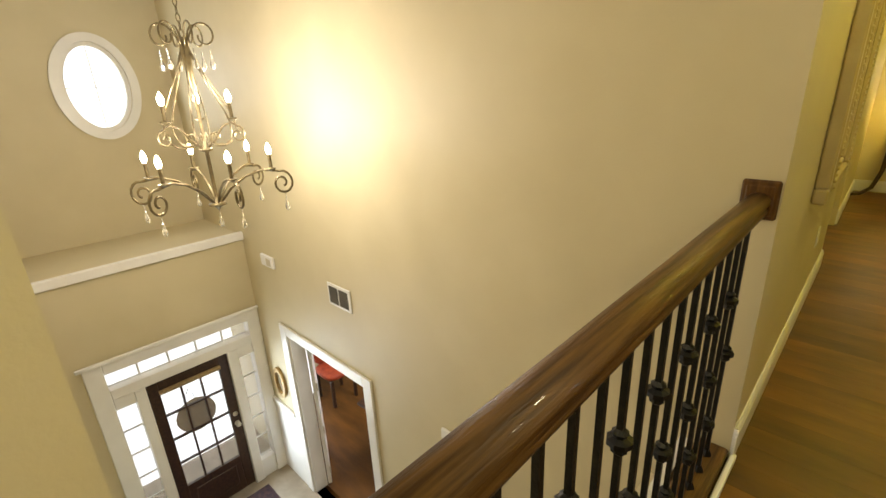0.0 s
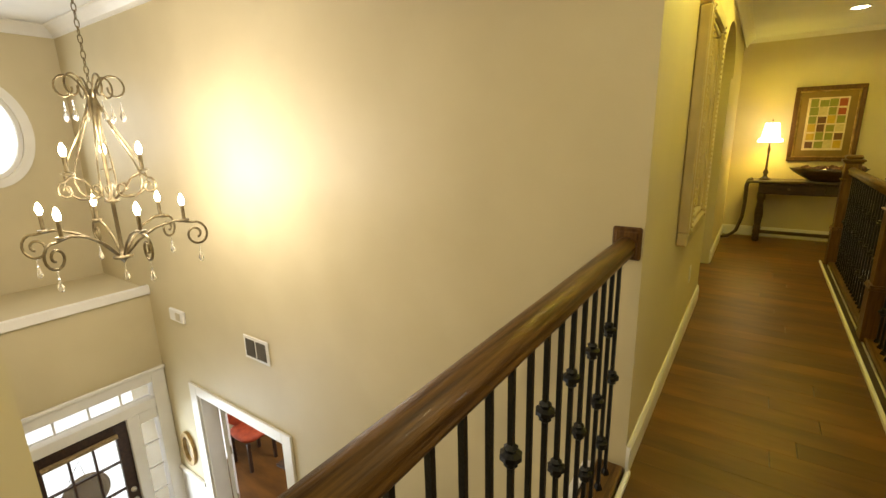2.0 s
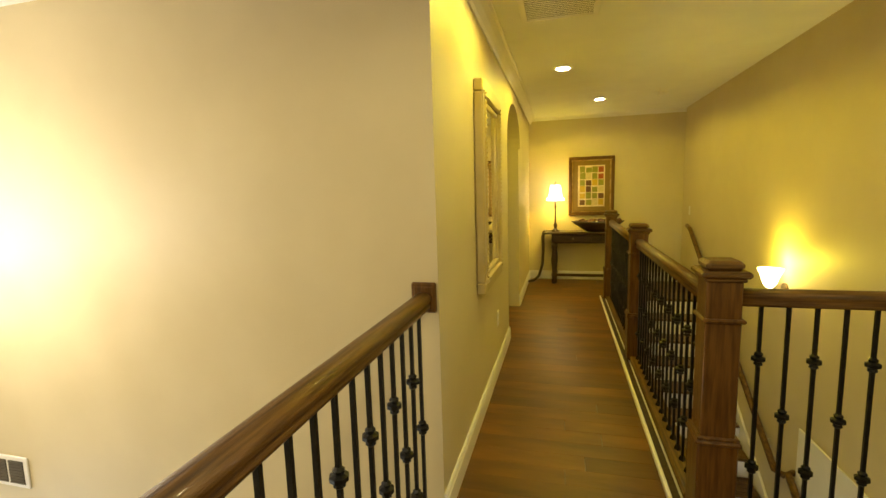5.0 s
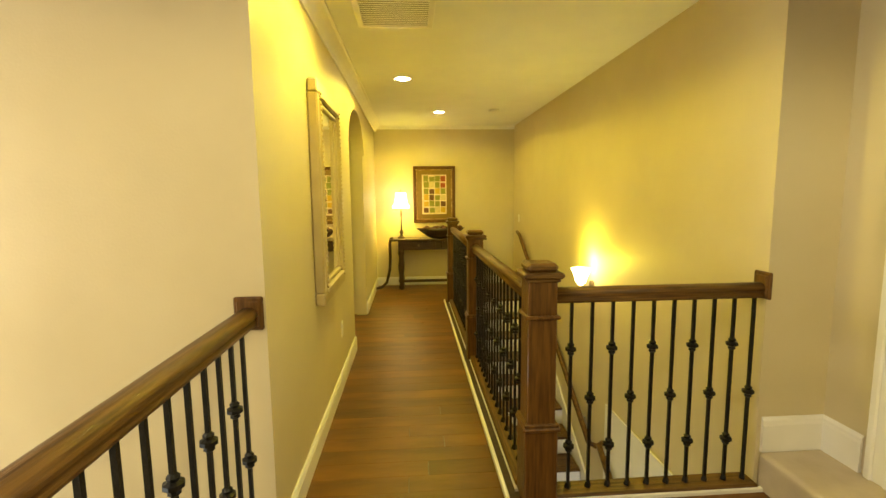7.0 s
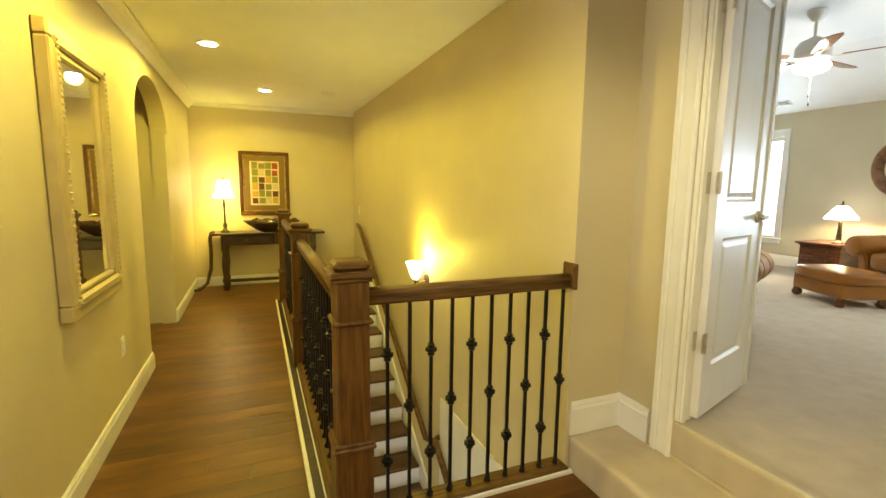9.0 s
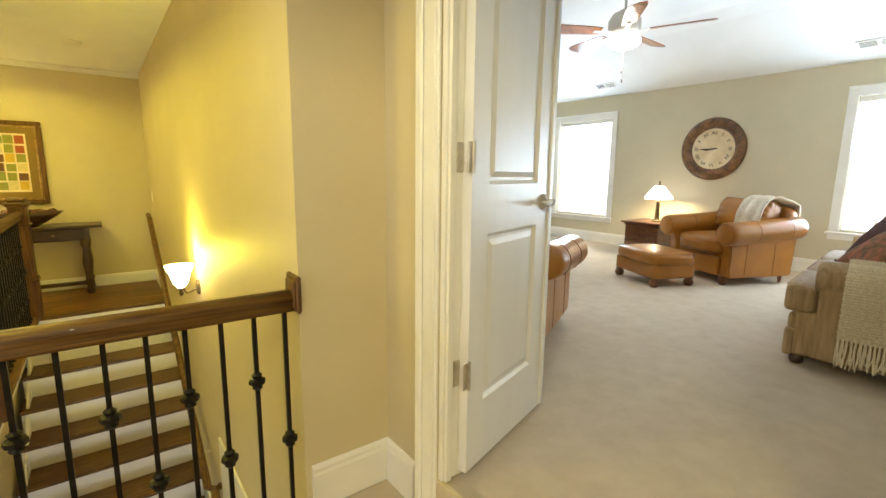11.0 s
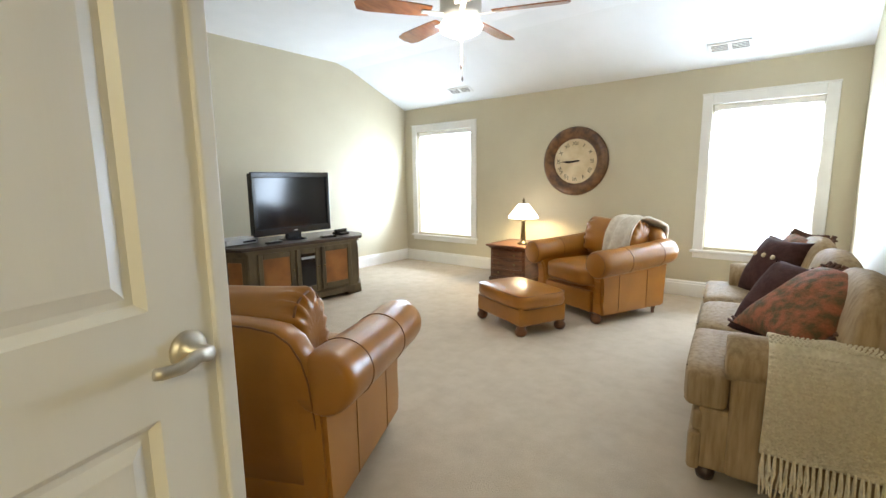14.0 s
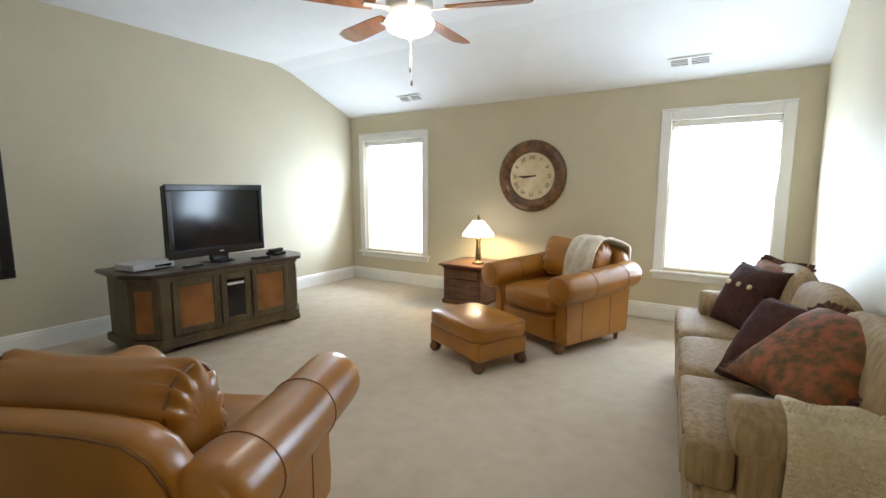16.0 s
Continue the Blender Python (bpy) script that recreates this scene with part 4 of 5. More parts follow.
# bell-shaped cage of rods
for i in range(6):
    a = math.radians(30 + 60 * i)
    p = [(0.02, 0.83), (0.045, 0.77), (0.075, 0.71), (0.11, 0.645), (0.15, 0.58), (0.185, 0.52), (0.208, 0.46), (0.212, 0.41), (0.195, 0.365), (0.16, 0.338), (0.12, 0.332)] + spiral(0.08, 0.375, 0.043, 0.01, math.radians(-80), math.radians(-430), 18)
    part("cage_rod", tube(bmesh.new(), scroll(a, p), 0.0055, 6), BRONZE, cd, "curved cage rod", True)
# crown of scrolls with drops
for i in range(6):
    a = math.radians(60 * i)
    p = [(0.015, 0.82), (0.03, 0.875), (0.055, 0.915)] + spiral(0.115, 0.885, 0.066, 0.030, radians(150), radians(-190), 18)
    part("crown_scroll", tube(bmesh.new(), scroll(a, p), 0.0055, 6), BRONZE, cd, "looped crown scroll", True)
    hang_drop(0.135 * math.cos(a), 0.135 * math.sin(a), 0.82)
hang_drop(0, 0, -0.03)
bm = bmesh.new()
for i in range(20):
    z = 0.88 + 0.036 * i
    q = [(0.011 * math.cos(t * math.pi / 4) * (1 if i % 2 else 0), 0.011 * math.cos(t * math.pi / 4) * (0 if i % 2 else 1), z + 0.022 * math.sin(t * math.pi / 4) + 0.018) for t in range(9)]
    tube(bm, q, 0.003, 5)
part("chain", bm, BRONZE, cd)
cd.scale = (0.88, 0.88, 1.0)
part("canopy", lathe(bmesh.new(), [(0.015, 1.57), (0.06, 1.61), (0.065, CZ - 0.78 - 0.002)], seg=18), BRONZE, cd)
for i in range(6):
    a = math.radians(57 + 60 * i)
    lamp("candle_light", "POINT", (CX + 0.321 * math.cos(a), CY + 0.321 * math.sin(a), 0.78 + 0.19 + 0.175), 6.6, CANDLE, 0.02)
for i in range(3):
    a = math.radians(40 + 120 * i)
    lamp("candle_light", "POINT", (CX + 0.18 * math.cos(a), CY + 0.18 * math.sin(a), 0.78 + 0.47 + 0.175), 6.6, CANDLE, 0.02)

# ---- sitting room ----
# doorway and its open leaf
jc = thing("door_casing_room", (RX0, 0, RZ), 0, "white moulded casing of the sitting room doorway", "door frame", "", "structure")
bm = bmesh.new()
for y0, y1 in ((DY1, DY1 + 0.105), (DY0 - 0.105, DY0)):
    bx(bm, -0.014, 0.0, y0, y1, -0.178, DH - RZ + 0.1, 0.004)
    bx(bm, -0.026, -0.012, (y0 + 0.07) if y0 == DY1 else y0, y1 if y0 == DY1 else (y1 - 0.07), -0.178, DH - RZ + 0.1, 0.006)
    bx(bm, -0.02, -0.012, (y0 + 0.008) if y0 == DY1 else (y1 - 0.025), (y0 + 0.025) if y0 == DY1 else (y1 - 0.008), -0.178, DH - RZ + 0.1, 0.004)
bx(bm, -0.022, 0.0, DY0, DY1, DH - RZ, DH - RZ + 0.1, 0.005)
part("casing", bm, TRIM, jc)
bm = bmesh.new()
bx(bm, 0.0, WT + 0.004, DY1 - 0.022, DY1 - 0.001, 0.003, DH - RZ, 0.002)
bx(bm, 0.0, WT + 0.004, DY0 + 0.001, DY0 + 0.022, 0.003, DH - RZ, 0.002)
bx(bm, 0.0, WT + 0.004, DY0 + 0.022, DY1 - 0.022, DH - RZ - 0.022, DH - RZ, 0.002)
bx(bm, 0.008, 0.034, DY1 - 0.034, DY1 - 0.022, 0.003, DH - RZ - 0.02, 0.003)
part("jamb", bm, TRIM, jc)

dl = thing("door_room", (4.240, 1.960, RZ + 0.025), 17.2, "white two-panel door standing open into the sitting room", "door", "", "structure")
DW, DHT, DZ0, DZ1, DZ2, DX0, DX1 = 0.597, 1.96, 0.225, 0.80, 0.958, 0.100, 0.470
bm = bmesh.new()
for a in ((0, DX0, 0, DHT), (DX1, DW, 0, DHT), (DX0, DX1, 0, DZ0), (DX0, DX1, DZ1, DZ2), (DX0, DX1, DHT - 0.11, DHT)):
    bx(bm, a[0], a[1], -0.017, 0.017, a[2], a[3])
bmesh.ops.remove_doubles(bm, verts=bm.verts, dist=1e-5)
part("leaf", bm, DOORW, dl)
for z0, z1 in ((DZ0, DZ1), (DZ2, DHT - 0.11)):
    bm = bmesh.new()
    # bevelled moulding round each panel, then the raised field
    x0, x1 = DX0, DX1
    for s in (-1, 1):
        for (ax, az, bx_, bz) in ((x0, z0, x1, z0), (x1, z0, x1, z1), (x1, z1, x0, z1), (x0, z1, x0, z0)):
            cx_, cz_ = (x0 + x1) / 2, (z0 + z1) / 2

            def ins(px, pz, d):
                return (px + (d if px < cx_ else -d), pz + (d if pz < cz_ else -d))

            prev = None
            for d, y in ((0.0, 0.017), (0.012, 0.006), (0.022, 0.006), (0.042, 0.013)):
                q = [ins(ax, az, d), ins(bx_, bz, d)]
                cur = [bm.verts.new((q[0][0], s * y, q[0][1])), bm.verts.new((q[1][0], s * y, q[1][1]))]
                if prev:
                    f = bm.faces.new((prev[0], prev[1], cur[1], cur[0]) if s < 0 else (prev[1], prev[0], cur[0], cur[1]))
                prev = cur
        d = 0.042
        vs = [bm.verts.new((x, s * 0.013, z)) for x, z in ((x0 + d, z0 + d), (x1 - d, z0 + d), (x1 - d, z1 - d), (x0 + d, z1 - d))]
        bm.faces.new(vs if s < 0 else vs[::-1])
    part("panel", bm, DOORW, dl, "raised moulded panel")
part("astragal", box(DW - 0.028, DW + 0.004, -0.026, -0.015, 0.004, DHT - 0.004, 0.004, 2), DOORW, dl, "white moulded meeting strip")
for z in (0.35, 1.04, 1.76):
    part("jamb_plate", box(0.040, WT - 0.006, DY1 - 0.026, DY1 - 0.021, z + 0.025 - 0.045, z + 0.025 + 0.045, 0.002), NICKEL, jc, "nickel hinge plate on the jamb")
    hg = part("hinge", box(-0.030, 0.012, -0.022, -0.016, z - 0.045, z + 0.045, 0.003), NICKEL, dl, "nickel butt hinge")
    part("knuckle", lathe(bmesh.new(), [(0.006, z - 0.047), (0.006, z + 0.047)], (-0.004, -0.024, 0), 8), NICKEL, hg)
for s in (-1, 1):
    rot = Matrix.Rotation(radians(90 * -s), 4, "X")
    bm = lathe(bmesh.new(), [(0.030, 0), (0.030, 0.006), (0.024, 0.012), (0.012, 0.016), (0.012, 0.045)], (DW - 0.075, s * 0.017, 0.885), 20, rot)
    lv = part("door_handle", bm, NICKEL, dl, "brushed nickel rose and lever", True)
    pts = [(DW - 0.075, s * 0.058, 0.885), (DW - 0.095, s * 0.062, 0.888), (DW - 0.12, s * 0.060, 0.880), (DW - 0.145, s * 0.058, 0.882), (DW - 0.155, s * 0.055, 0.884)]
    part("lever", tube(bmesh.new(), pts, 0.011, 10, 0.008), NICKEL, lv, "", True)


# windows with drawn blinds
def window(i, y0, y1, z0, z1):
    w = thing("window_%d" % i, (RX1, 0, 0), 0, "white cased window with a drawn white blind glowing in daylight", "window", "", "structure")
    c = 0.085
    bm = bmesh.new()
    for a in ((y0 - c, y0, z0 - 0.02, z1 + c), (y1, y1 + c, z0 - 0.02, z1 + c), (y0, y1, z1, z1 + c)):
        bx(bm, -0.022, 0.0, a[0], a[1], a[2], a[3], 0.005)
    bx(bm, -0.030, 0.0, y0 - c - 0.004, y1 + c + 0.004, z1 + c, z1 + c + 0.016, 0.003)
    part("window_frame", bm, TRIM, w)
    part("window_sill", box(-0.05, 0.02, y0 - c - 0.02, y1 + c + 0.02, z0 - 0.045, z0 - 0.02, 0.006), TRIM, w)
    part("apron", box(-0.018, -0.001, y0 - c, y1 + c, z0 - 0.10, z0 - 0.045, 0.004), TRIM, w)
    bm = bmesh.new()
    for a in ((y0, y0 + 0.04, z0, z1), (y1 - 0.04, y1, z0, z1), (y0, y1, z0, z0 + 0.05), (y0, y1, z1 - 0.05, z1), (y0, y1, (z0 + z1) / 2 - 0.02, (z0 + z1) / 2 + 0.02)):
        bx(bm, 0.07, 0.11, a[0], a[1], a[2], a[3])
    part("sash", bm, TRIM, w)
    p = part("pane", box(0.088, 0.092, y0 + 0.03, y1 - 0.03, z0 + 0.03, z1 - 0.03), GLASS, w, "clear window glass")
    p.visible_shadow = False
    part("blind_headrail", box(0.025, 0.06, y0 + 0.005, y1 - 0.005, z1 - 0.05, z1 - 0.002, 0.004), TRIM, w)
    bl = None
    n = int((z1 - z0 - 0.06) / 0.03)
    for k in range(n):
        if bl is None:
            bm = bmesh.new()
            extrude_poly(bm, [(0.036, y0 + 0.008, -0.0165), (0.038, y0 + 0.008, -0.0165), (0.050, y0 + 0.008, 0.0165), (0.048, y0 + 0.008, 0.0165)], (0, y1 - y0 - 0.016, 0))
            bl = part("blind_slat", bm, BLIND, w, "white blind slat with daylight put in as its own glow")
            o = bl
        else:
            o = bl.copy()
            scene.collection.objects.link(o)
        o.location = (0, 0, (z0 + 0.025 + 0.03 * k) * K)
    return w


window(1, *WIN[0])
window(2, *WIN[1])

# wall clock
ck = thing("wall_clock", (RX1, 3.44, 1.69), 0, "large round wooden wall clock with roman numerals", "clock")
rot = Matrix.Rotation(radians(-90), 4, "Y")
part("rim", lathe(bmesh.new(), [(0.24, 0.002), (0.365, 0.002), (0.372, 0.02), (0.35, 0.045), (0.31, 0.052), (0.27, 0.04), (0.245, 0.018), (0.24, 0.006)], seg=48, m=rot), BURL, ck, "turned dark wood rim", True)
part("dial", lathe(bmesh.new(), [(0.246, 0.004), (0.244, 0.012)], seg=40, m=rot), DIAL, ck, "aged cream dial")
NUM = ("XII", "I", "II", "III", "IIII", "V", "VI", "VII", "VIII", "IX", "X", "XI")


def text_part(body, size, m, parent, name="numeral"):
    cu = bpy.data.curves.new(name, "FONT")
    cu.body, cu.size, cu.align_x, cu.align_y, cu.extrude = body, size * K, "CENTER", "CENTER", 0.0008
    tmp = new(name + "_text", cu)
    me = bpy.data.meshes.new_from_object(tmp.evaluated_get(bpy.context.evaluated_depsgraph_get()))
    bpy.data.objects.remove(tmp)
    me.materials.clear()
    me.materials.append(INK)
    o = new(name, me)
    o.parent = parent
    o.matrix_basis = m
    return o


for i, s in enumerate(NUM):
    a = radians(30 * i)
    # seen from inside the room, y runs to the left
    text_part(s, 0.058, Matrix.Translation((-0.0135 * K, -0.19 * K * math.sin(a), 0.19 * K * math.cos(a))) @ pose(0, 0, 0, 90, 0, -90) @ Matrix.Rotation(-a, 4, "Z"), ck)


def clock_arm(angle, n, w):
    a = radians(angle)
    d, s = Vector((0, -math.sin(a), math.cos(a))), Vector((0, math.cos(a), math.sin(a)))
    o = Vector((-0.017, 0, 0))
    return extrude_poly(bmesh.new(), [o - d * 0.05 - s * w, o - d * 0.05 + s * w, o + d * n * 0.6 + s * w * 1.5, o + d * n, o + d * n * 0.6 - s * w * 1.5], (-0.003, 0, 0))


part("hour_pointer", clock_arm(262, 0.12, 0.007), INK, ck)
part("minute_pointer", clock_arm(268, 0.18, 0.005), INK, ck)


# leather armchair, facing +x
def loft(bm, rings):
    n = len(rings[0])
    for a, b in zip(rings, rings[1:]):
        for i in range(n):
            bm.faces.new((a[i], a[(i + 1) % n], b[(i + 1) % n], b[i]))
    bm.faces.new(rings[0][::-1])
    bm.faces.new(rings[-1])
    bmesh.ops.recalc_face_normals(bm, faces=bm.faces)
    return bm


def gathered_cushion(half, rx, rz, at, lean):
    """A stuffed back cushion along y whose ends are drawn together in pleats."""
    bm, n, rings = bmesh.new(), 64, []
    turn = Matrix.Translation(at) @ Matrix.Rotation(radians(lean), 4, "Y")
    for u, k in ((-1.0, 0.30), (-1.02, 0.55), (-1.0, 0.80), (-0.95, 0.93), (-0.87, 1.0), (-0.76, 1.03), (-0.6, 1.02), (-0.3, 1.0), (0.0, 0.985), (0.3, 1.0), (0.6, 1.02), (0.76, 1.03), (0.87, 1.0), (0.95, 0.93), (1.0, 0.80), (1.02, 0.55), (1.0, 0.30)):
        ring_ = []
        e = max(0.0, (abs(u) - 0.70) / 0.3)
        for i in range(n):
            t = 2 * math.pi * i / n
            c, d = math.cos(t), math.sin(t)
            f = k * (1 + 0.13 * e * math.sin(13 * t + 1.3 * math.sin(3 * t)) + 0.05 * noise.noise(Vector((c * 1.6, u * 2.4, d * 1.6))))
            q = (abs(c) ** 2.8 + abs(d) ** 2.8) ** (-1 / 2.8)
            ring_.append(bm.verts.new(turn @ Vector((rx * c * q * f, half * u, rz * d * q * f))))
        rings.append(ring_)
    return loft(bm, rings), turn


def armchair():
    c = thing("leather_armchair", (0, 0, 0), 0, "tan leather club armchair with rolled arms and bun feet", "armchair", "leather armchairs")
    part("base", box(-0.36, 0.31, -0.34, 0.34, 0.07, 0.29, 0.02, 2), LEATHER, c)
    part("front_rail", box(0.30, 0.345, -0.27, 0.27, 0.08, 0.255, 0.014, 2), LEATHER, c)
    part("seat_cushion", cushion(bmesh.new(), (0.66, 0.54, 0.17), Matrix.Translation((0.05, 0, 0.36)), 0.14, 10, 6, 0.02, 1.0), LEATHER, c, "plump leather seat cushion", True)
    # leaning back shell with rounded shoulders
    side = [(0.365, 0.075), (0.368, 0.35), (0.366, 0.56), (0.352, 0.635), (0.325, 0.69), (0.28, 0.724), (0.20, 0.738), (0.10, 0.743)]
    out = side + [(-y, z) for y, z in side[::-1]]
    rings = []
    for x, inset in ((0.0, 0.022), (0.006, 0.006), (0.022, 0.0), (0.075, 0.0), (0.10, 0.010), (0.11, 0.03)):
        rings.append([(x, y * (1 - inset / 0.36), z - (inset if z > 0.5 else 0.0)) for y, z in out])
    bm = bmesh.new()
    loft(bm, [[bm.verts.new((x - 0.345 - 0.11 * max(0.0, z - 0.075) / 0.66, y, z)) for x, y, z in r] for r in rings])
    bk = part("back", bm, LEATHER, c, "leaning leather back", True)
    part("piping", tube(bmesh.new(), [(-0.347 - 0.11 * (z - 0.075) / 0.66, y * 0.985, z - 0.006) for y, z in out], 0.003, 6), PIPING, bk, "dark stitched piping", True)
    bm, turn = gathered_cushion(0.275, 0.105, 0.165, (-0.205, 0, 0.625), -14)
    bc = part("back_cushion", bm, LEATHER, c, "gathered leather back cushion", True)
    for s in (-1, 1):
        pts = []
        for i in range(33):
            t = 2 * math.pi * i / 32
            q = (abs(math.cos(t)) ** 2.8 + abs(math.sin(t)) ** 2.8) ** (-1 / 2.8)
            pts.append(turn @ Vector((0.100 * q * math.cos(t), s * 0.258, 0.158 * q * math.sin(t))))
        part("piping", tube(bmesh.new(), pts, 0.0045, 6), PIPING, bc, "dark stitched piping", True)
        n, rings = 28, []
        bm = bmesh.new()
        stations = ((-0.415, 0.040, 0.80), (-0.40, 0.040, 0.95), (-0.36, 0.038, 1.0), (-0.2, 0.024, 1.0), (0.0, 0.010, 1.0), (0.2, 0.0, 1.0), (0.36, -0.006, 1.02), (0.40, -0.008, 1.0), (0.415, -0.008, 0.92), (0.420, -0.008, 0.80))
        for x, dz, k in stations:
            rings.append([bm.verts.new((x, s * (0.385 + 0.110 * k * math.cos(2 * math.pi * i / n)), 0.500 + dz + 0.106 * k * math.sin(2 * math.pi * i / n))) for i in range(n)])
        arm = part("arm", loft(bm, rings), LEATHER, c, "rolled leather arm", True)
        bm = bmesh.new()
        pr = [(-0.385, 0.075), (0.325, 0.075), (0.345, 0.16), (0.335, 0.27), (0.345, 0.36), (0.385, 0.44), (0.385, 0.50), (-0.41, 0.50)]
        extrude_poly(bm, [(x, s * 0.295, z) for x, z in pr], (0, s * 0.100, 0))
        bmesh.ops.bevel(bm, geom=bm.edges[:], offset=0.014, segments=2, affect="EDGES")
        part("side_panel", bm, LEATHER, arm)
        for x, dz in ((-0.235, 0.027), (0.125, 0.004)):
            part("seam", tube(bmesh.new(), [(x, s * (0.385 + 0.1105 * math.cos(t)), 0.500 + dz + 0.1065 * math.sin(t)) for t in [radians(-50 + 250 * i / 20) for i in range(21)]], 0.0028, 5), PIPING, arm, "stitched seam")
        for x in (-0.16, 0.16):
            part("seam", tube(bmesh.new(), [(x, s * 0.3955, 0.09), (x, s * 0.3955, 0.40)], 0.0025, 5), PIPING, arm, "stitched seam")
        part("piping", tube(bmesh.new(), [(0.416, s * 0.385 + 0.097 * math.cos(2 * math.pi * i / 24), 0.492 + 0.094 * math.sin(2 * math.pi * i / 24)) for i in range(25)], 0.003, 6), PIPING, arm, "dark stitched piping", True)
    for sx, sy in ((0.31, -0.31), (0.31, 0.31), (-0.33, -0.33), (-0.33, 0.33)):
        if sx > 0:
            bm = lathe(bmesh.new(), [(0.028, 0), (0.044, 0.02), (0.047, 0.04), (0.032, 0.062), (0.038, 0.078)], (sx, sy, 0), 16)
        else:
            bm = lathe(bmesh.new(), [(0.016, 0), (0.022, 0.05), (0.028, 0.08)], (sx, sy, 0), 4)
        part("foot", bm, CHERRY, c, "dark turned foot", sx > 0)
    return c


a1 = armchair()
a1.matrix_basis = pose(8.40 * K, 2.81 * K, RZ * K, 0, 0, 156)
a1["label"] = "tan leather club armchair with a cream throw over its back"
a2 = copy_thing(a1, pose(5.44 * K, 3.03 * K, RZ * K, 0, 0, 27))
a2["label"] = "tan leather club armchair turned towards the television"

ot = thing("leather_ottoman", (7.63, 3.145, RZ), -24, "tan leather ottoman on turned bun feet", "ottoman")
part("body", box(-0.215, 0.215, -0.30, 0.30, 0.075, 0.215, 0.018, 2), LEATHER, ot)
part("cushion", cushion(bmesh.new(), (0.455, 0.63, 0.12), Matrix.Translation((0, 0, 0.255)), 0.22, 10, 7, 0.02, 2.0), LEATHER, ot, "padded leather top", True)
for z in (0.205, 0.302):
    pts = [(0.222 * q * math.cos(t), 0.308 * q * math.sin(t), z) for t in [2 * math.pi * i / 48 for i in range(49)] for q in [(abs(math.cos(t)) ** 9 + abs(math.sin(t)) ** 9) ** (-1 / 9)]]
    part("piping", tube(bmesh.new(), pts, 0.003, 5), PIPING, ot, "dark stitched piping", True)
for sx in (-0.185, 0.185):
    for sy in (-0.265, 0.265):
        part("foot", lathe(bmesh.new(), [(0.028, 0), (0.044, 0.02), (0.046, 0.042), (0.032, 0.064), (0.04, 0.08)], (sx, sy, 0), 16), CHERRY, ot, "", True)


def drape(name, path, width, across, material, parent, thick=0.014, wob=0.006, n=22, label=""):
    """A cloth laid along a path, with the width across it and soft folds."""
    bm = bmesh.new()
    ax = Vector(across).normalized()
    pts = [Vector(p) for p in path]
    fine = []
    for i in range(len(pts) - 1):
        p0, p1, p2, p3 = pts[max(i - 1, 0)], pts[i], pts[i + 1], pts[min(i + 2, len(pts) - 1)]
        for k in range(6):
            t = k / 6
            fine.append(0.5 * (2 * p1 + (p2 - p0) * t + (2 * p0 - 5 * p1 + 4 * p2 - p3) * t * t + (3 * p1 - p0 - 3 * p2 + p3) * t ** 3))
    fine.append(pts[-1])
    grid = []
    for i, p in enumerate(fine):
        d = (fine[min(i + 1, len(fine) - 1)] - fine[max(i - 1, 0)]).normalized()
        nrm = ax.cross(d).normalized()
        row = []
        for j in range(n + 1):
            u = j / n - 0.5
            f = wob * (math.sin(u * 14 + i * 0.12) + 0.7 * noise.noise(Vector((u * 6, i * 0.2, 1.7))))
            row.append(bm.verts.new(p + ax * (u * width) + nrm * f))
        grid.append(row)
    for a, b in zip(grid, grid[1:]):
        for j in range(n):
            bm.faces.new((a[j], a[j + 1], b[j + 1], b[j]))
    bmesh.ops.recalc_face_normals(bm, faces=bm.faces)
    bmesh.ops.solidify(bm, geom=bm.faces[:], thickness=thick)
    return part(name, bm, material, parent, label, True)


tv = thing("throw_blanket", (8.40, 2.81, RZ), 156, "white wool throw draped over the armchair back", "blanket")
drape("cloth", [(-0.475, 0.20, 0.46), (-0.48, 0.20, 0.62), (-0.475, 0.20, 0.735), (-0.42, 0.19, 0.775), (-0.33, 0.18, 0.80), (-0.24, 0.17, 0.825), (-0.15, 0.16, 0.80), (-0.085, 0.15, 0.70), (-0.07, 0.14, 0.60), (-0.055, 0.13, 0.50)], 0.27, (0, 1, 0.0), WOOL, tv, 0.016, 0.010)

# end table and lamp
et = thing("end_table", (9.03, 3.96, RZ), 0, "dark cherry end table with drawers beside the armchair", "table")
part("body", box(-0.23, 0.25, -0.22, 0.22, 0.03, 0.40, 0.004), CHERRY, et)
part("tabletop", box(-0.28, 0.28, -0.26, 0.26, 0.405, 0.43, 0.008), CHERRY, et)
part("cornice", box(-0.25, 0.26, -0.24, 0.24, 0.385, 0.405, 0.008), CHERRY, et)
part("plinth", box(-0.245, 0.25, -0.235, 0.235, 0.0, 0.05, 0.006), CHERRY, et)
for z in (0.07, 0.175, 0.28):
    d = part("drawer", box(-0.245, -0.228, -0.19, 0.19, z, z + 0.09, 0.006), CHERRY, et)
    for y in (-0.1, 0.1):
        part("pull", lathe(bmesh.new(), [(0.005, 0), (0.013, 0.012), (0.009, 0.02)], (-0.244, y, z + 0.045), 8, Matrix.Rotation(radians(-90), 4, "Y")), BRONZE, d)
lp = thing("table_lamp", (8.97, 3.86, RZ + 0.43), 0, "lit column table lamp with pale conical glass shade", "lamp")
part("base", lathe(bmesh.new(), [(0.065, 0), (0.065, 0.012), (0.045, 0.022), (0.026, 0.035), (0.030, 0.06), (0.02, 0.24), (0.026, 0.25), (0.01, 0.27), (0.008, 0.36)], seg=18), BRONZE, lp, "", True)
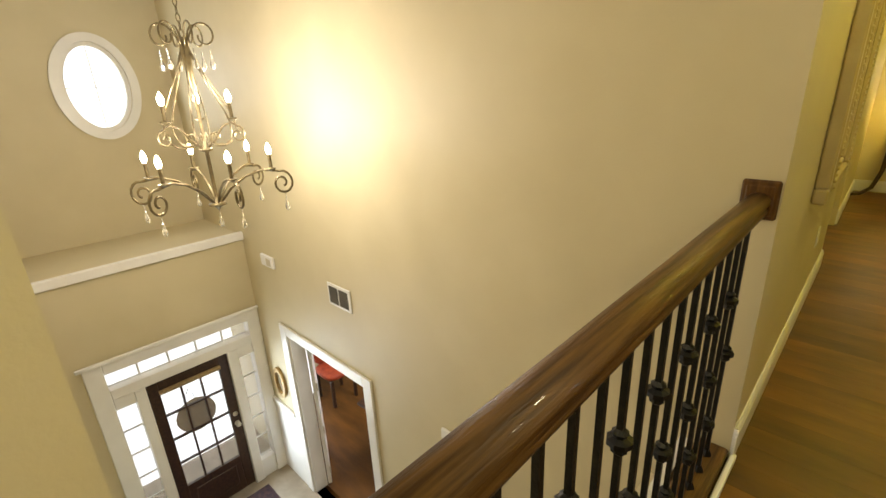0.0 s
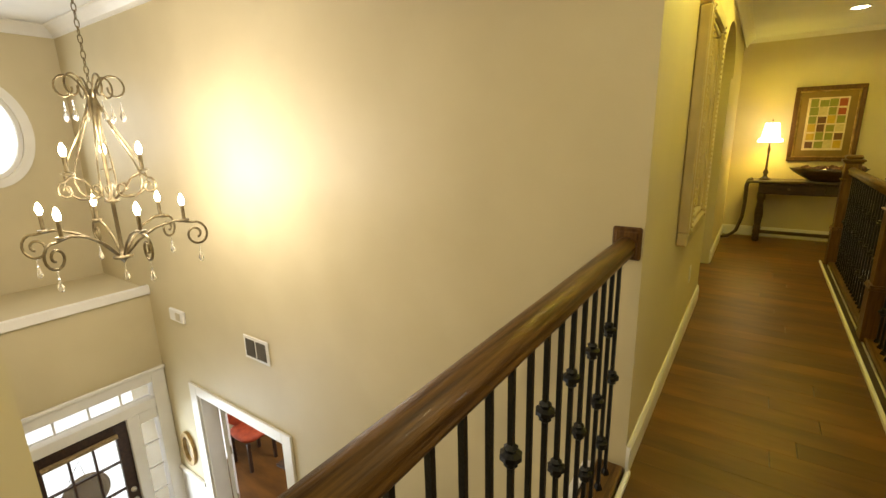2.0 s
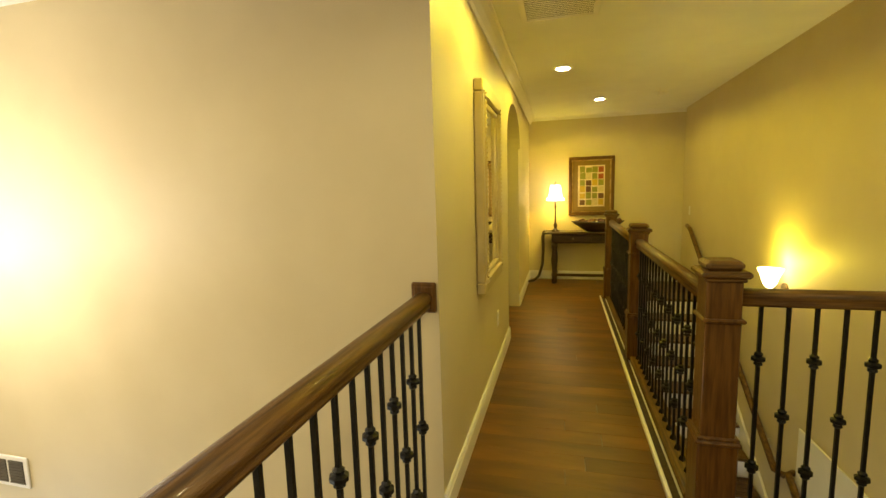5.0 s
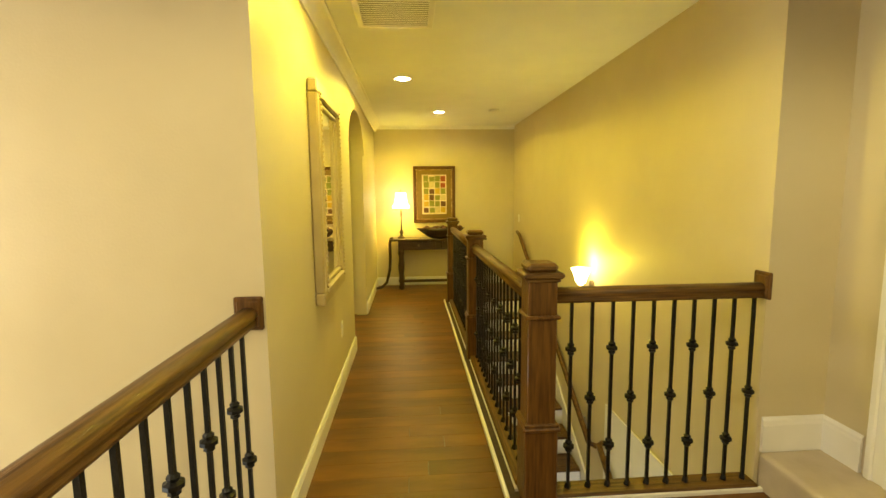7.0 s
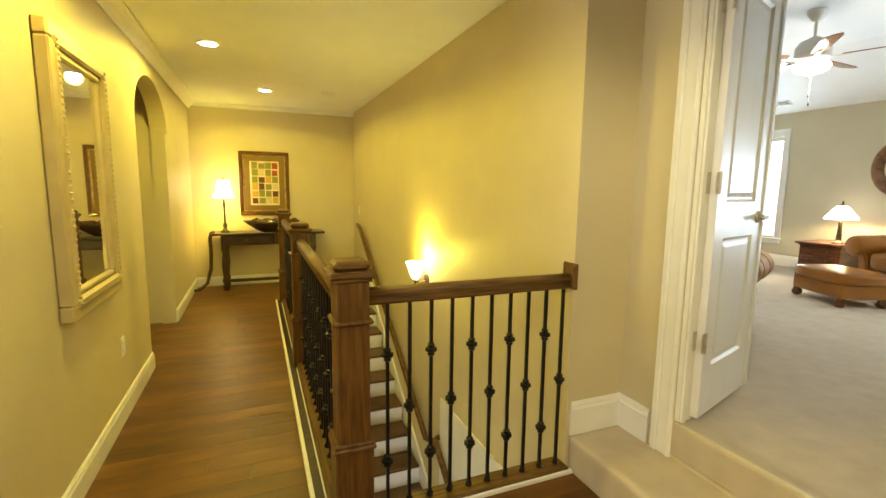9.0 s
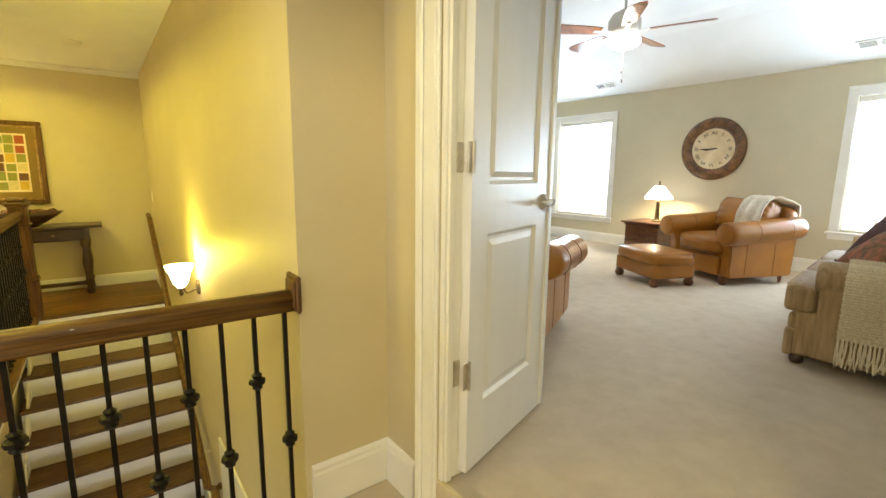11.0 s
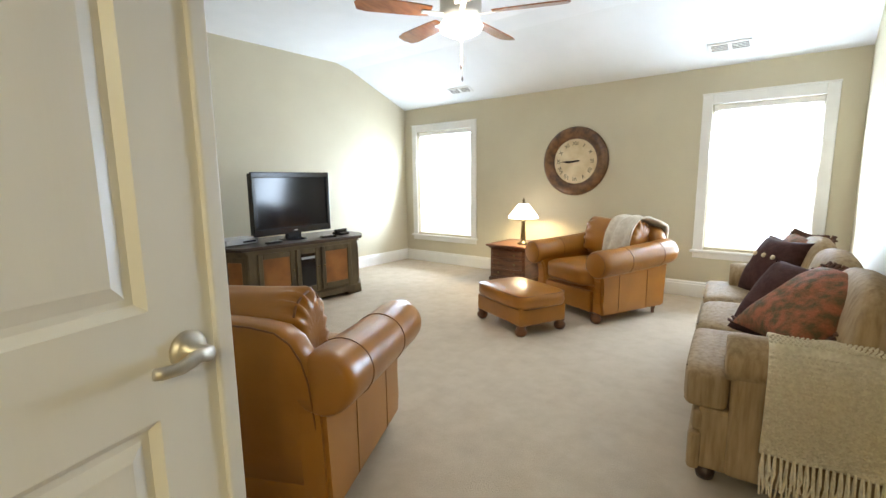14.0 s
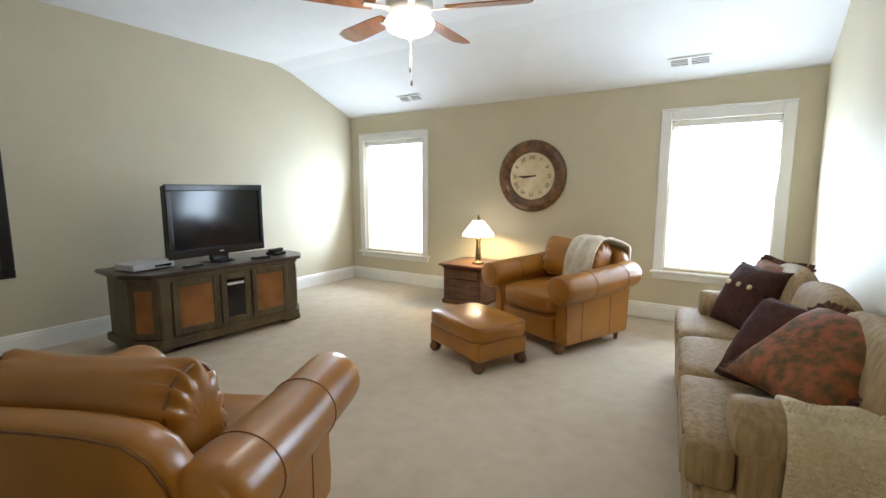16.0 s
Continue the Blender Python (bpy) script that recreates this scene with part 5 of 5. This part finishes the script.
part("shade", lathe(bmesh.new(), [(0.165, 0.29), (0.16, 0.315), (0.055, 0.45), (0.05, 0.45), (0.15, 0.31)], seg=12, hollow=True), SHADE2, lp, "panelled milk glass shade")
part("finial", lathe(bmesh.new(), [(0.05, 0.448), (0.012, 0.46), (0.009, 0.475), (0.014, 0.485), (0.003, 0.515)], seg=12), BRONZE, lp)
solid("coaster", box(9.02, 9.12, 3.74, 3.80, RZ + 0.43, RZ + 0.438, 0.002), BRONZE, "small brass tray on the end table", "tray")

# television console
tc = thing("media_console", (6.96, 5.29, RZ), -4, "distressed olive media console with amber door panels", "cabinet")
cw, cd_ = 0.73, 0.31
foot = [(-cw, cd_), (-cw, -0.12), (-cw + 0.14, -cd_), (cw - 0.14, -cd_), (cw, -0.12), (cw, cd_)]


def slab(s, z0, z1, bevel=0.006):
    bm = extrude_poly(bmesh.new(), [(x * s, y * s, z0) for x, y in foot], (0, 0, z1 - z0))
    if bevel:
        bmesh.ops.bevel(bm, geom=bm.edges[:], offset=bevel, segments=2, affect="EDGES")
    return bm


part("body", slab(0.95, 0.08, 0.56), CONSOLE_G, tc)
part("plinth", slab(0.99, 0.045, 0.11), CONSOLE_G, tc)
part("top", slab(1.04, 0.575, 0.605, 0.009), DARKWOOD, tc, "worn dark wooden top")
part("cornice", slab(0.985, 0.552, 0.578, 0.006), CONSOLE_G, tc)
for x in (-0.55, 0.55):
    part("foot", box(x - 0.09, x + 0.09, -0.25, -0.12, 0, 0.05, 0.01, 2), CONSOLE_G, tc)
    part("foot", box(x - 0.09, x + 0.09, 0.13, 0.25, 0, 0.05, 0.01, 2), CONSOLE_G, tc)
yf = -cd_ * 0.95
for x0, x1, kind in ((-0.48, -0.14, 0), (-0.12, 0.12, 1), (0.14, 0.48, 0)):
    bm = bmesh.new()
    for a in ((x0, x0 + 0.045, 0.13, 0.54), (x1 - 0.045, x1, 0.13, 0.54), (x0 + 0.045, x1 - 0.045, 0.13, 0.18), (x0 + 0.045, x1 - 0.045, 0.49, 0.54)):
        bx(bm, a[0], a[1], yf - 0.018, yf, a[2], a[3], 0.005)
    d = part("door", bm, CONSOLE_G, tc, "framed cabinet door")
    part("door_panel", box(x0 + 0.04, x1 - 0.04, yf - 0.010, yf - 0.001, 0.175, 0.495, 0.006), SCREEN if kind else CONSOLE_P, d, "dark glass panel" if kind else "amber veneer panel")
    part("knob", lathe(bmesh.new(), [(0.005, 0), (0.012, 0.014), (0.008, 0.022)], (x1 - 0.02 if x0 < 0 else x0 + 0.02, yf - 0.018, 0.36), 10, Matrix.Rotation(radians(90), 4, "X")), BRONZE, d)
part("media_box", box(-0.07, 0.07, yf - 0.0125, yf - 0.0102, 0.44, 0.462, 0.001), SILVER, tc, "front of a player behind the glass")
sidep = box(-0.674, -0.66, -0.06, 0.20, 0.16, 0.51, 0.004)
part("side_panel", sidep, CONSOLE_P, tc)
for s in (-1, 1):
    dx, dy = 0.14 * 0.95, (cd_ - 0.12) * 0.95
    c0 = Vector((s * (cw - 0.07) * 0.95, -(cd_ + 0.12) / 2 * 0.95, 0.325))
    bm = box(-0.095, 0.095, -0.010, 0.0, -0.20, 0.20, 0.005)
    o = part("corner_pilaster", bm, CONSOLE_G, tc)
    o.matrix_basis = Matrix.Translation(c0 * K) @ Matrix.Rotation(s * math.atan2(dy, dx), 4, "Z")
    part("corner_panel", box(-0.062, 0.062, -0.015, -0.009, -0.155, 0.155, 0.004), CONSOLE_P, o, "amber veneer panel")

TVX, TVY = 6.98, 5.24
t = thing("television", (TVX, TVY, RZ + 0.605), 3, "black flat screen television switched off on the console", "television")
part("cabinet", box(-0.42, 0.42, 0.0, 0.07, 0.07, 0.625, 0.01, 2), BLACK, t)
bm = bmesh.new()
for a in ((-0.43, 0.43, 0.585, 0.635), (-0.43, 0.43, 0.06, 0.125), (-0.43, -0.39, 0.125, 0.585), (0.39, 0.43, 0.125, 0.585)):
    bx(bm, a[0], a[1], -0.02, 0.01, a[2], a[3], 0.006, 2)
part("bezel", bm, BLACK, t, "glossy black bezel")
part("screen", box(-0.395, 0.395, -0.008, -0.002, 0.12, 0.59), SCREEN, t, "dark glass screen")
part("maker_mark", box(-0.018, 0.018, -0.0215, -0.0200, 0.085, 0.094), SILVER, t)
part("neck", box(-0.08, 0.08, 0.0, 0.05, 0.01, 0.08, 0.01), BLACK, t)
part("stand", lathe(bmesh.new(), [(0.13, 0), (0.13, 0.008), (0.10, 0.016)], (0, 0.03, 0), 28), BLACK, t)
vb = thing("disc_player", (6.45, 5.36, RZ + 0.605), 8, "slim silver disc player on the console", "player")
part("case", box(-0.16, 0.16, -0.11, 0.11, 0.006, 0.055, 0.006), SILVER, vb)
part("display", box(0.0, 0.13, -0.1125, -0.1105, 0.018, 0.034), BLACK, vb)
for sx in (-0.12, 0.12):
    part("foot", box(sx - 0.012, sx + 0.012, -0.09, 0.09, 0, 0.007), BLACK, vb)


def remote(x, y, turn, label):
    r = thing("remote_control", (x, y, RZ + 0.605), turn, label, "remote", "remote controls")
    part("case", box(-0.08, 0.08, -0.022, 0.022, 0, 0.018, 0.006, 2), BLACK, r)
    for i in range(4):
        part("button", box(-0.05 + i * 0.028, -0.036 + i * 0.028, -0.012, 0.012, 0.0175, 0.021, 0.002), SILVER, r)


remote(6.68, 5.12, 8, "black remote control lying on the console")
remote(7.24, 5.07, -14, "black remote control beside the television")
ph = thing("cordless_phone", (7.46, 5.15, RZ + 0.605), 10, "black cordless telephone in its cradle", "telephone")
part("cradle", box(-0.07, 0.07, -0.06, 0.06, 0, 0.03, 0.01, 2), BLACK, ph)
part("handset", box(-0.08, 0.08, -0.02, 0.025, 0.03, 0.06, 0.01, 2), BLACK, ph)
pf = thing("wall_picture_frame", (5.86, RY1, 0.92), 0, "black framed picture on the sitting room wall", "picture")
part("frame", frame_y(0.60, 1.05, 0.07, -0.03, -0.002), BLACK, pf).location = (-0.30 * K, 0, 0)
part("canvas", box(-0.55, -0.05, -0.014, -0.004, 0.05, 1.0), DARKWOOD, pf, "dark painted canvas")
_rq = random.Random(6)
for n, c in (("teal", (0.03, 0.16, 0.20)), ("amber", (0.55, 0.25, 0.03)), ("yellow", (0.65, 0.45, 0.06)), ("rust", (0.35, 0.08, 0.02))):
    m_ = mat("painted_" + n, c, None, 0.5, scale=25)
    for k in range(3):
        x, z = _rq.uniform(-0.5, -0.16), _rq.uniform(0.10, 0.78)
        bm = lathe(bmesh.new(), [(0.05, 0), (0.045, 0.002)], (0, 0, 0), 14)
        bm.transform(Matrix.Translation((x, -0.0142 - 0.0004 * k, z)) @ Matrix.Rotation(radians(90), 4, "X") @ Matrix.Rotation(_rq.uniform(0, 3), 4, "Z") @ Matrix.Diagonal((1.0, _rq.uniform(1.4, 2.2), 1, 1)))
        part("paint_patch", bm, m_, pf)

# sofa along the south wall, facing +y in its own axes
sf = thing("sofa", (7.24, 1.47, RZ), 6.5, "tan chenille three-seat sofa with rolled arms", "sofa")
L = 1.80
part("base", box(-L / 2 + 0.015, L / 2 - 0.015, -0.27, 0.285, 0.05, 0.30, 0.018, 2), SOFA, sf)
part("front_rail", box(-L / 2, L / 2, 0.27, 0.315, 0.045, 0.20, 0.016, 2), SOFA, sf, "upholstered lower front panel")
part("deck_band", box(-L / 2 + 0.01, L / 2 - 0.01, 0.27, 0.305, 0.203, 0.285, 0.014, 2), SOFA, sf, "upholstered band below the seats")
WELT = mat("tan_welt", (0.20, 0.13, 0.06), (0.15, 0.095, 0.045), 0.85, scale=40)
for i in (-1, 0, 1):
    x = 0.585 * i
    bm = bmesh.new()
    if i:
        cushion(bm, (0.46, 0.54, 0.165), Matrix.Translation((x - 0.055 * i, 0.065, 0.365)), 0.12, 8, 7)
        cushion(bm, (0.60, 0.155, 0.160), Matrix.Translation((x + 0.005 * i, 0.265, 0.365)), 0.08, 8, 7)
    else:
        cushion(bm, (0.575, 0.54, 0.165), Matrix.Translation((x, 0.072, 0.365)), 0.12, 8, 7)
    st_ = part("seat_cushion", bm, SOFA, sf, "boxed seat cushion reaching round the arm" if i else "boxed seat cushion", True)
    for z in (0.298, 0.432):
        part("welt", tube(bmesh.new(), [(x - 0.24, 0.336, z), (x + 0.24, 0.336, z)], 0.004, 5), WELT, st_, "stitched welt")
    part("back_cushion", cushion(bmesh.new(), (0.575 if not i else 0.55, 0.145, 0.40), Matrix.Translation((x - 0.02 * i, -0.175, 0.580)) @ Matrix.Rotation(radians(12), 4, "X"), 0.16, 9, 4.5, 0.02, 5.0 + i), SOFA, sf, "plump back cushion", True)
bm = bmesh.new()
bp = [(-0.265, 0.05), (-0.28, 0.55), (-0.285, 0.68), (-0.27, 0.725), (-0.235, 0.735), (-0.20, 0.71), (-0.17, 0.30), (-0.17, 0.05)]
extrude_poly(bm, [(-L / 2 + 0.02, y, z) for y, z in bp], (L - 0.04, 0, 0))
bmesh.ops.bevel(bm, geom=bm.edges[:], offset=0.02, segments=3, affect="EDGES")
part("back", bm, SOFA, sf, "", True)
for s in (-1, 1):
    arm = part("arm", box(s * (L / 2 - 0.175), s * L / 2, -0.26, 0.19, 0.05, 0.47, 0.022, 3), SOFA, sf, "upholstered arm")
    bm, n, rings = bmesh.new(), 24, []
    for y, k in ((-0.25, 0.85), (-0.23, 1.0), (0.0, 1.0), (0.185, 1.0), (0.205, 0.95), (0.212, 0.82)):
        rings.append([bm.verts.new((s * (L / 2 - 0.085) + 0.112 * k * math.cos(2 * math.pi * i / n), y, 0.492 + 0.088 * k * math.sin(2 * math.pi * i / n))) for i in range(n)])
    part("arm_roll", loft(bm, rings), SOFA, arm, "padded arm roll", True)
for sx in (-L / 2 + 0.06, L / 2 - 0.06):
    for sy in (-0.22, 0.25):
        part("foot", lathe(bmesh.new(), [(0.03, 0), (0.036, 0.025), (0.03, 0.052)], (sx, sy, 0), 12), DARKWOOD, sf, "", True)


def pillow(name, at, turn, tilt, size, material, label, roll=0.0):
    p = thing(name, at, 0, label, "pillow")
    bm = bmesh.new()
    k = 12
    for s in (-1, 1):
        g = []
        for i in range(k + 1):
            row = []
            for j in range(k + 1):
                u, v = i / k * 2 - 1, j / k * 2 - 1
                b = ((1 - u * u) * (1 - v * v)) ** 0.42
                pinch = 1 - 0.10 * (1 - abs(v)) * abs(u) ** 3
                pinch2 = 1 - 0.10 * (1 - abs(u)) * abs(v) ** 3
                row.append(bm.verts.new((u * size / 2 * pinch, s * (0.085 * b * (1 + 0.15 * noise.noise(Vector((u * 2, v * 2, s + turn)))) + 0.002), v * size / 2 * pinch2 + size / 2)))
            g.append(row)
        for a, b in zip(g, g[1:]):
            for j in range(k):
                bm.faces.new((a[j], a[j + 1], b[j + 1], b[j]))
    bmesh.ops.remove_doubles(bm, verts=bm.verts, dist=0.006)
    bmesh.ops.recalc_face_normals(bm, faces=bm.faces)
    part("cover", bm, material, p, "", True)
    p.matrix_basis = pose(at[0] * K, at[1] * K, at[2] * K, tilt, roll, turn)
    return p


def fringe(p, size, material):
    bm = bmesh.new()
    rr = random.Random(9)
    for i in range(46):
        u = (i / 45 - 0.5) * size
        e = size / 2 * (0.9 + 0.1 * abs(2 * u / size)) - 0.004
        h = size / 2
        for q in (((u, 0, h + e), (u + rr.uniform(-0.01, 0.01), rr.uniform(-0.01, 0.01), h + e + 0.03)), ((-e, 0, u + h), (-e - 0.03, rr.uniform(-0.01, 0.01), u + h)), ((e, 0, u + h), (e + 0.03, rr.uniform(-0.01, 0.01), u + h))):
            tube(bm, q, 0.006, 5)
    tagged(part("fringe", bm, material, p, "brown fringe round the edge"), "", "", "", "stuff")


SEAT = RZ + 0.435
p = pillow("throw_pillow", (7.88, 1.52, SEAT), 208, -26, 0.40, PAISLEY, "russet paisley fringed pillow at the sofa's far end")
fringe(p, 0.40, PINE)
p = pillow("throw_pillow", (7.73, 1.60, SEAT), 214, -26, 0.39, PLUM, "plum brown pillow with three cream buttons")
for i in (-1, 0, 1):
    part("button", lathe(bmesh.new(), [(0.014, 0), (0.014, 0.008), (0.008, 0.012)], (i * 0.085, -0.086, 0.24), 12, Matrix.Rotation(radians(90), 4, "X")), DIAL, p, "cream button")
p = pillow("throw_pillow", (6.84, 1.51, SEAT), 226, -36, 0.40, PLUM, "plain plum brown pillow leaning on the sofa arm")
p = pillow("throw_pillow", (6.63, 1.50, SEAT + 0.075), 212, -54, 0.44, PAISLEY, "russet paisley fringed pillow leaning on the sofa arm")
fringe(p, 0.44, PINE)

bl = thing("throw_blanket", (7.24, 1.47, RZ), 6.5, "cream chunky knit throw with tassels over the sofa arm", "blanket")
TY, TWD = -0.10, 0.38
XO = -L / 2 - 0.040
path = [(-L / 2 + 0.20, TY, 0.50), (-L / 2 + 0.15, TY, 0.57), (-L / 2 + 0.085, TY, 0.594), (-L / 2 + 0.01, TY, 0.575), (XO, TY, 0.50), (XO, TY, 0.40), (XO, TY, 0.29), (XO, TY, 0.20)]
drape("cloth", path, TWD, (0, 1, 0), KNIT, bl, 0.016, 0.006)
rr = random.Random(2)
# rows of chunky stitches, over the arm and down its outside
stitch = bmesh.new()
bmesh.ops.create_icosphere(stitch, subdivisions=1, radius=0.0062)
sv, sfaces = [v.co.copy() for v in stitch.verts], [[v.index for v in f.verts] for f in stitch.faces]
stitch.free()
verts, faces = [], []
for i in range(4, 33):
    d = i * 0.0140
    if d < 0.10:
        x, z = -L / 2 + 0.10 - d, 0.612 - 1.6 * d * d
    else:
        x, z = XO - 0.017 + 0.022 * max(0.0, 1 - (d - 0.10) / 0.06), 0.585 - (d - 0.10) * 1.02
    for j in range(28):
        y = TY - TWD / 2 + TWD * (j + 0.25 + 0.5 * (i % 2)) / 28
        k = len(verts)
        turn = Matrix.Rotation(radians(35 if i % 2 else -35) + rr.uniform(-0.2, 0.2), 3, "X")
        for v in sv:
            q = turn @ Vector((v.x * 0.7, v.y * 1.15, v.z * 0.8))
            verts.append(((x + q.x) * K, (y + q.y) * K, (z + q.z) * K))
        faces += [[k + a for a in f] for f in sfaces]
me = bpy.data.meshes.new("knit_stitches")
me.from_pydata(verts, [], faces)
me.materials.append(KNIT)
o = new("knit_stitches", me)
o.parent = bl
tagged(o, "raised chunky knit stitches", "", "", "stuff")
bm = bmesh.new()
for i in range(22):
    u = TY - TWD / 2 + TWD * (i + 0.5) / 22
    for k in range(4):
        tube(bm, [(XO - 0.006, u, 0.21), (XO - 0.012 + rr.uniform(-0.012, 0.010), u + rr.uniform(-0.006, 0.006), 0.15), (XO - 0.014 + rr.uniform(-0.015, 0.008), u + rr.uniform(-0.012, 0.012), 0.075 + rr.uniform(-0.02, 0.03))], 0.0045, 5, 0.003)
tagged(part("tassels", bm, KNIT, bl, "knotted tassel fringe"), "", "", "", "stuff")

# ceiling fan
FNX, FNY = 6.93, 3.20
fn = thing("ceiling_fan", (FNX, FNY, 0.068), 0, "five-blade ceiling fan with cherry blades and a lit glass bowl", "fan")
part("canopy", lathe(bmesh.new(), [(0.03, (HIGH - 0.068) - 0.09), (0.07, (HIGH - 0.068) - 0.03), (0.07, (HIGH - 0.068) - 0.001)], seg=20), PLASTIC, fn, "", True)
part("downrod", lathe(bmesh.new(), [(0.012, 2.62), (0.012, (HIGH - 0.068) - 0.05)], seg=10), PLASTIC, fn)
part("motor", lathe(bmesh.new(), [(0.05, 2.425), (0.11, 2.44), (0.13, 2.47), (0.13, 2.55), (0.10, 2.60), (0.02, 2.64)], seg=28), PLASTIC, fn, "white motor housing", True)
part("light_bowl", lathe(bmesh.new(), [(0.012, 2.325), (0.07, 2.337), (0.122, 2.362), (0.138, 2.392), (0.125, 2.415), (0.06, 2.43)], seg=28), SHADE2, fn, "lit frosted glass bowl", True)
part("finial", lathe(bmesh.new(), [(0.003, 2.30), (0.014, 2.31), (0.018, 2.325), (0.01, 2.335)], seg=12), NICKEL, fn)
for dx, n in ((0.0, 0.15), (0.012, 0.22)):
    part("pull_chain", tube(bmesh.new(), [(dx, 0, 2.31), (dx, 0, 2.31 - n)], 0.0018, 5), NICKEL, fn)
    part("pull_weight", lathe(bmesh.new(), [(0.003, 2.285 - n), (0.007, 2.295 - n), (0.004, 2.315 - n)], (dx, 0, 0), 8), DARKWOOD, fn)
for i in range(5):
    a = radians(-72 + 72 * i + 76)
    bm = bmesh.new()
    pts = [(0.20, -0.05), (0.30, -0.062), (0.58, -0.072), (0.645, -0.058), (0.665, 0.0), (0.645, 0.058), (0.58, 0.072), (0.30, 0.062), (0.20, 0.05)]
    extrude_poly(bm, [(x, y, 0) for x, y in pts], (0, 0, 0.007))
    bm.transform(Matrix.Rotation(a, 4, "Z") @ Matrix.Translation((0, 0, 2.462)) @ Matrix.Rotation(radians(12), 4, "X"))
    b = part("blade", bm, BLADE, fn, "cherry wood fan blade")
    bm = box(0.10, 0.26, -0.018, 0.018, -0.008, -0.001, 0.003)
    bm.transform(Matrix.Rotation(a, 4, "Z") @ Matrix.Translation((0, 0, 2.460)) @ Matrix.Rotation(radians(12), 4, "X"))
    part("blade_iron", bm, NICKEL, b)

# ceiling registers on the slope
_sl_angle = math.degrees(math.atan2(HIGH - 0.05 - EAVE, RX1 - BREAK - 0.1))
for y in (4.82, 2.02):
    x = 9.10
    z = EAVE + (RX1 - x) * (HIGH - 0.05 - EAVE) / (RX1 - BREAK - 0.1)
    v = thing("ceiling_register", (x, y, z), 0, "white ceiling air register with dark louvres", "vent", "ceiling registers")
    v.matrix_basis = pose(x * K, y * K, z * K - 0.004, 0, _sl_angle, 0)
    part("frame", box(-0.06, 0.06, -0.16, 0.16, -0.010, 0.0, 0.003), TRIM, v)
    for yy in (-0.075, 0.075):
        part("louvre_field", box(-0.04, 0.04, yy - 0.06, yy + 0.06, -0.0125, -0.0105), GRILLE, v)
        for k in range(4):
            part("louvre", box(-0.034 + k * 0.02, -0.028 + k * 0.02, yy - 0.06, yy + 0.06, -0.017, -0.013), TRIM, v)

# ---- floor planks ----
floor = tagged(new("floor_hall"), "hand-scraped brown hardwood planks running across the hall", "floor", "", "structure")
_shared = {}
_rp = random.Random(11)


def plank(n, at):
    key = round(n, 2)
    if key not in _shared:
        bm = box(-n / 2 + 0.0012, n / 2 - 0.0012, -0.0630, 0.0630, -0.012, 0.0, 0.0012)
        o = part("plank", bm, PLANK, floor)
        _shared[key] = o.data
    else:
        o = new("plank", _shared[key])
        o.parent = floor
    o.location = (at[0] * K, at[1] * K, 0)


_y = -1.31
while _y < FW - 0.02:
    if _y < 2.27:
        x0, x1 = 1.69 if _y > FS - 0.1 else 1.56, SR + 0.02 if _y > 0.5 else RX0
    elif _y < 6.36:
        x0, x1 = HL - (0.0 if _y < 4.5 or _y > 5.72 else 0.16), 2.66
    else:
        x0, x1 = HL - 0.02, SR
    x = x0
    while x < x1 - 0.01:
        n = min(round(_rp.uniform(0.45, 1.3), 1), x1 - x)
        if x1 - x - n < 0.2:
            n = x1 - x
        plank(n, (x + n / 2, _y))
        x += n
    _y += 0.1264
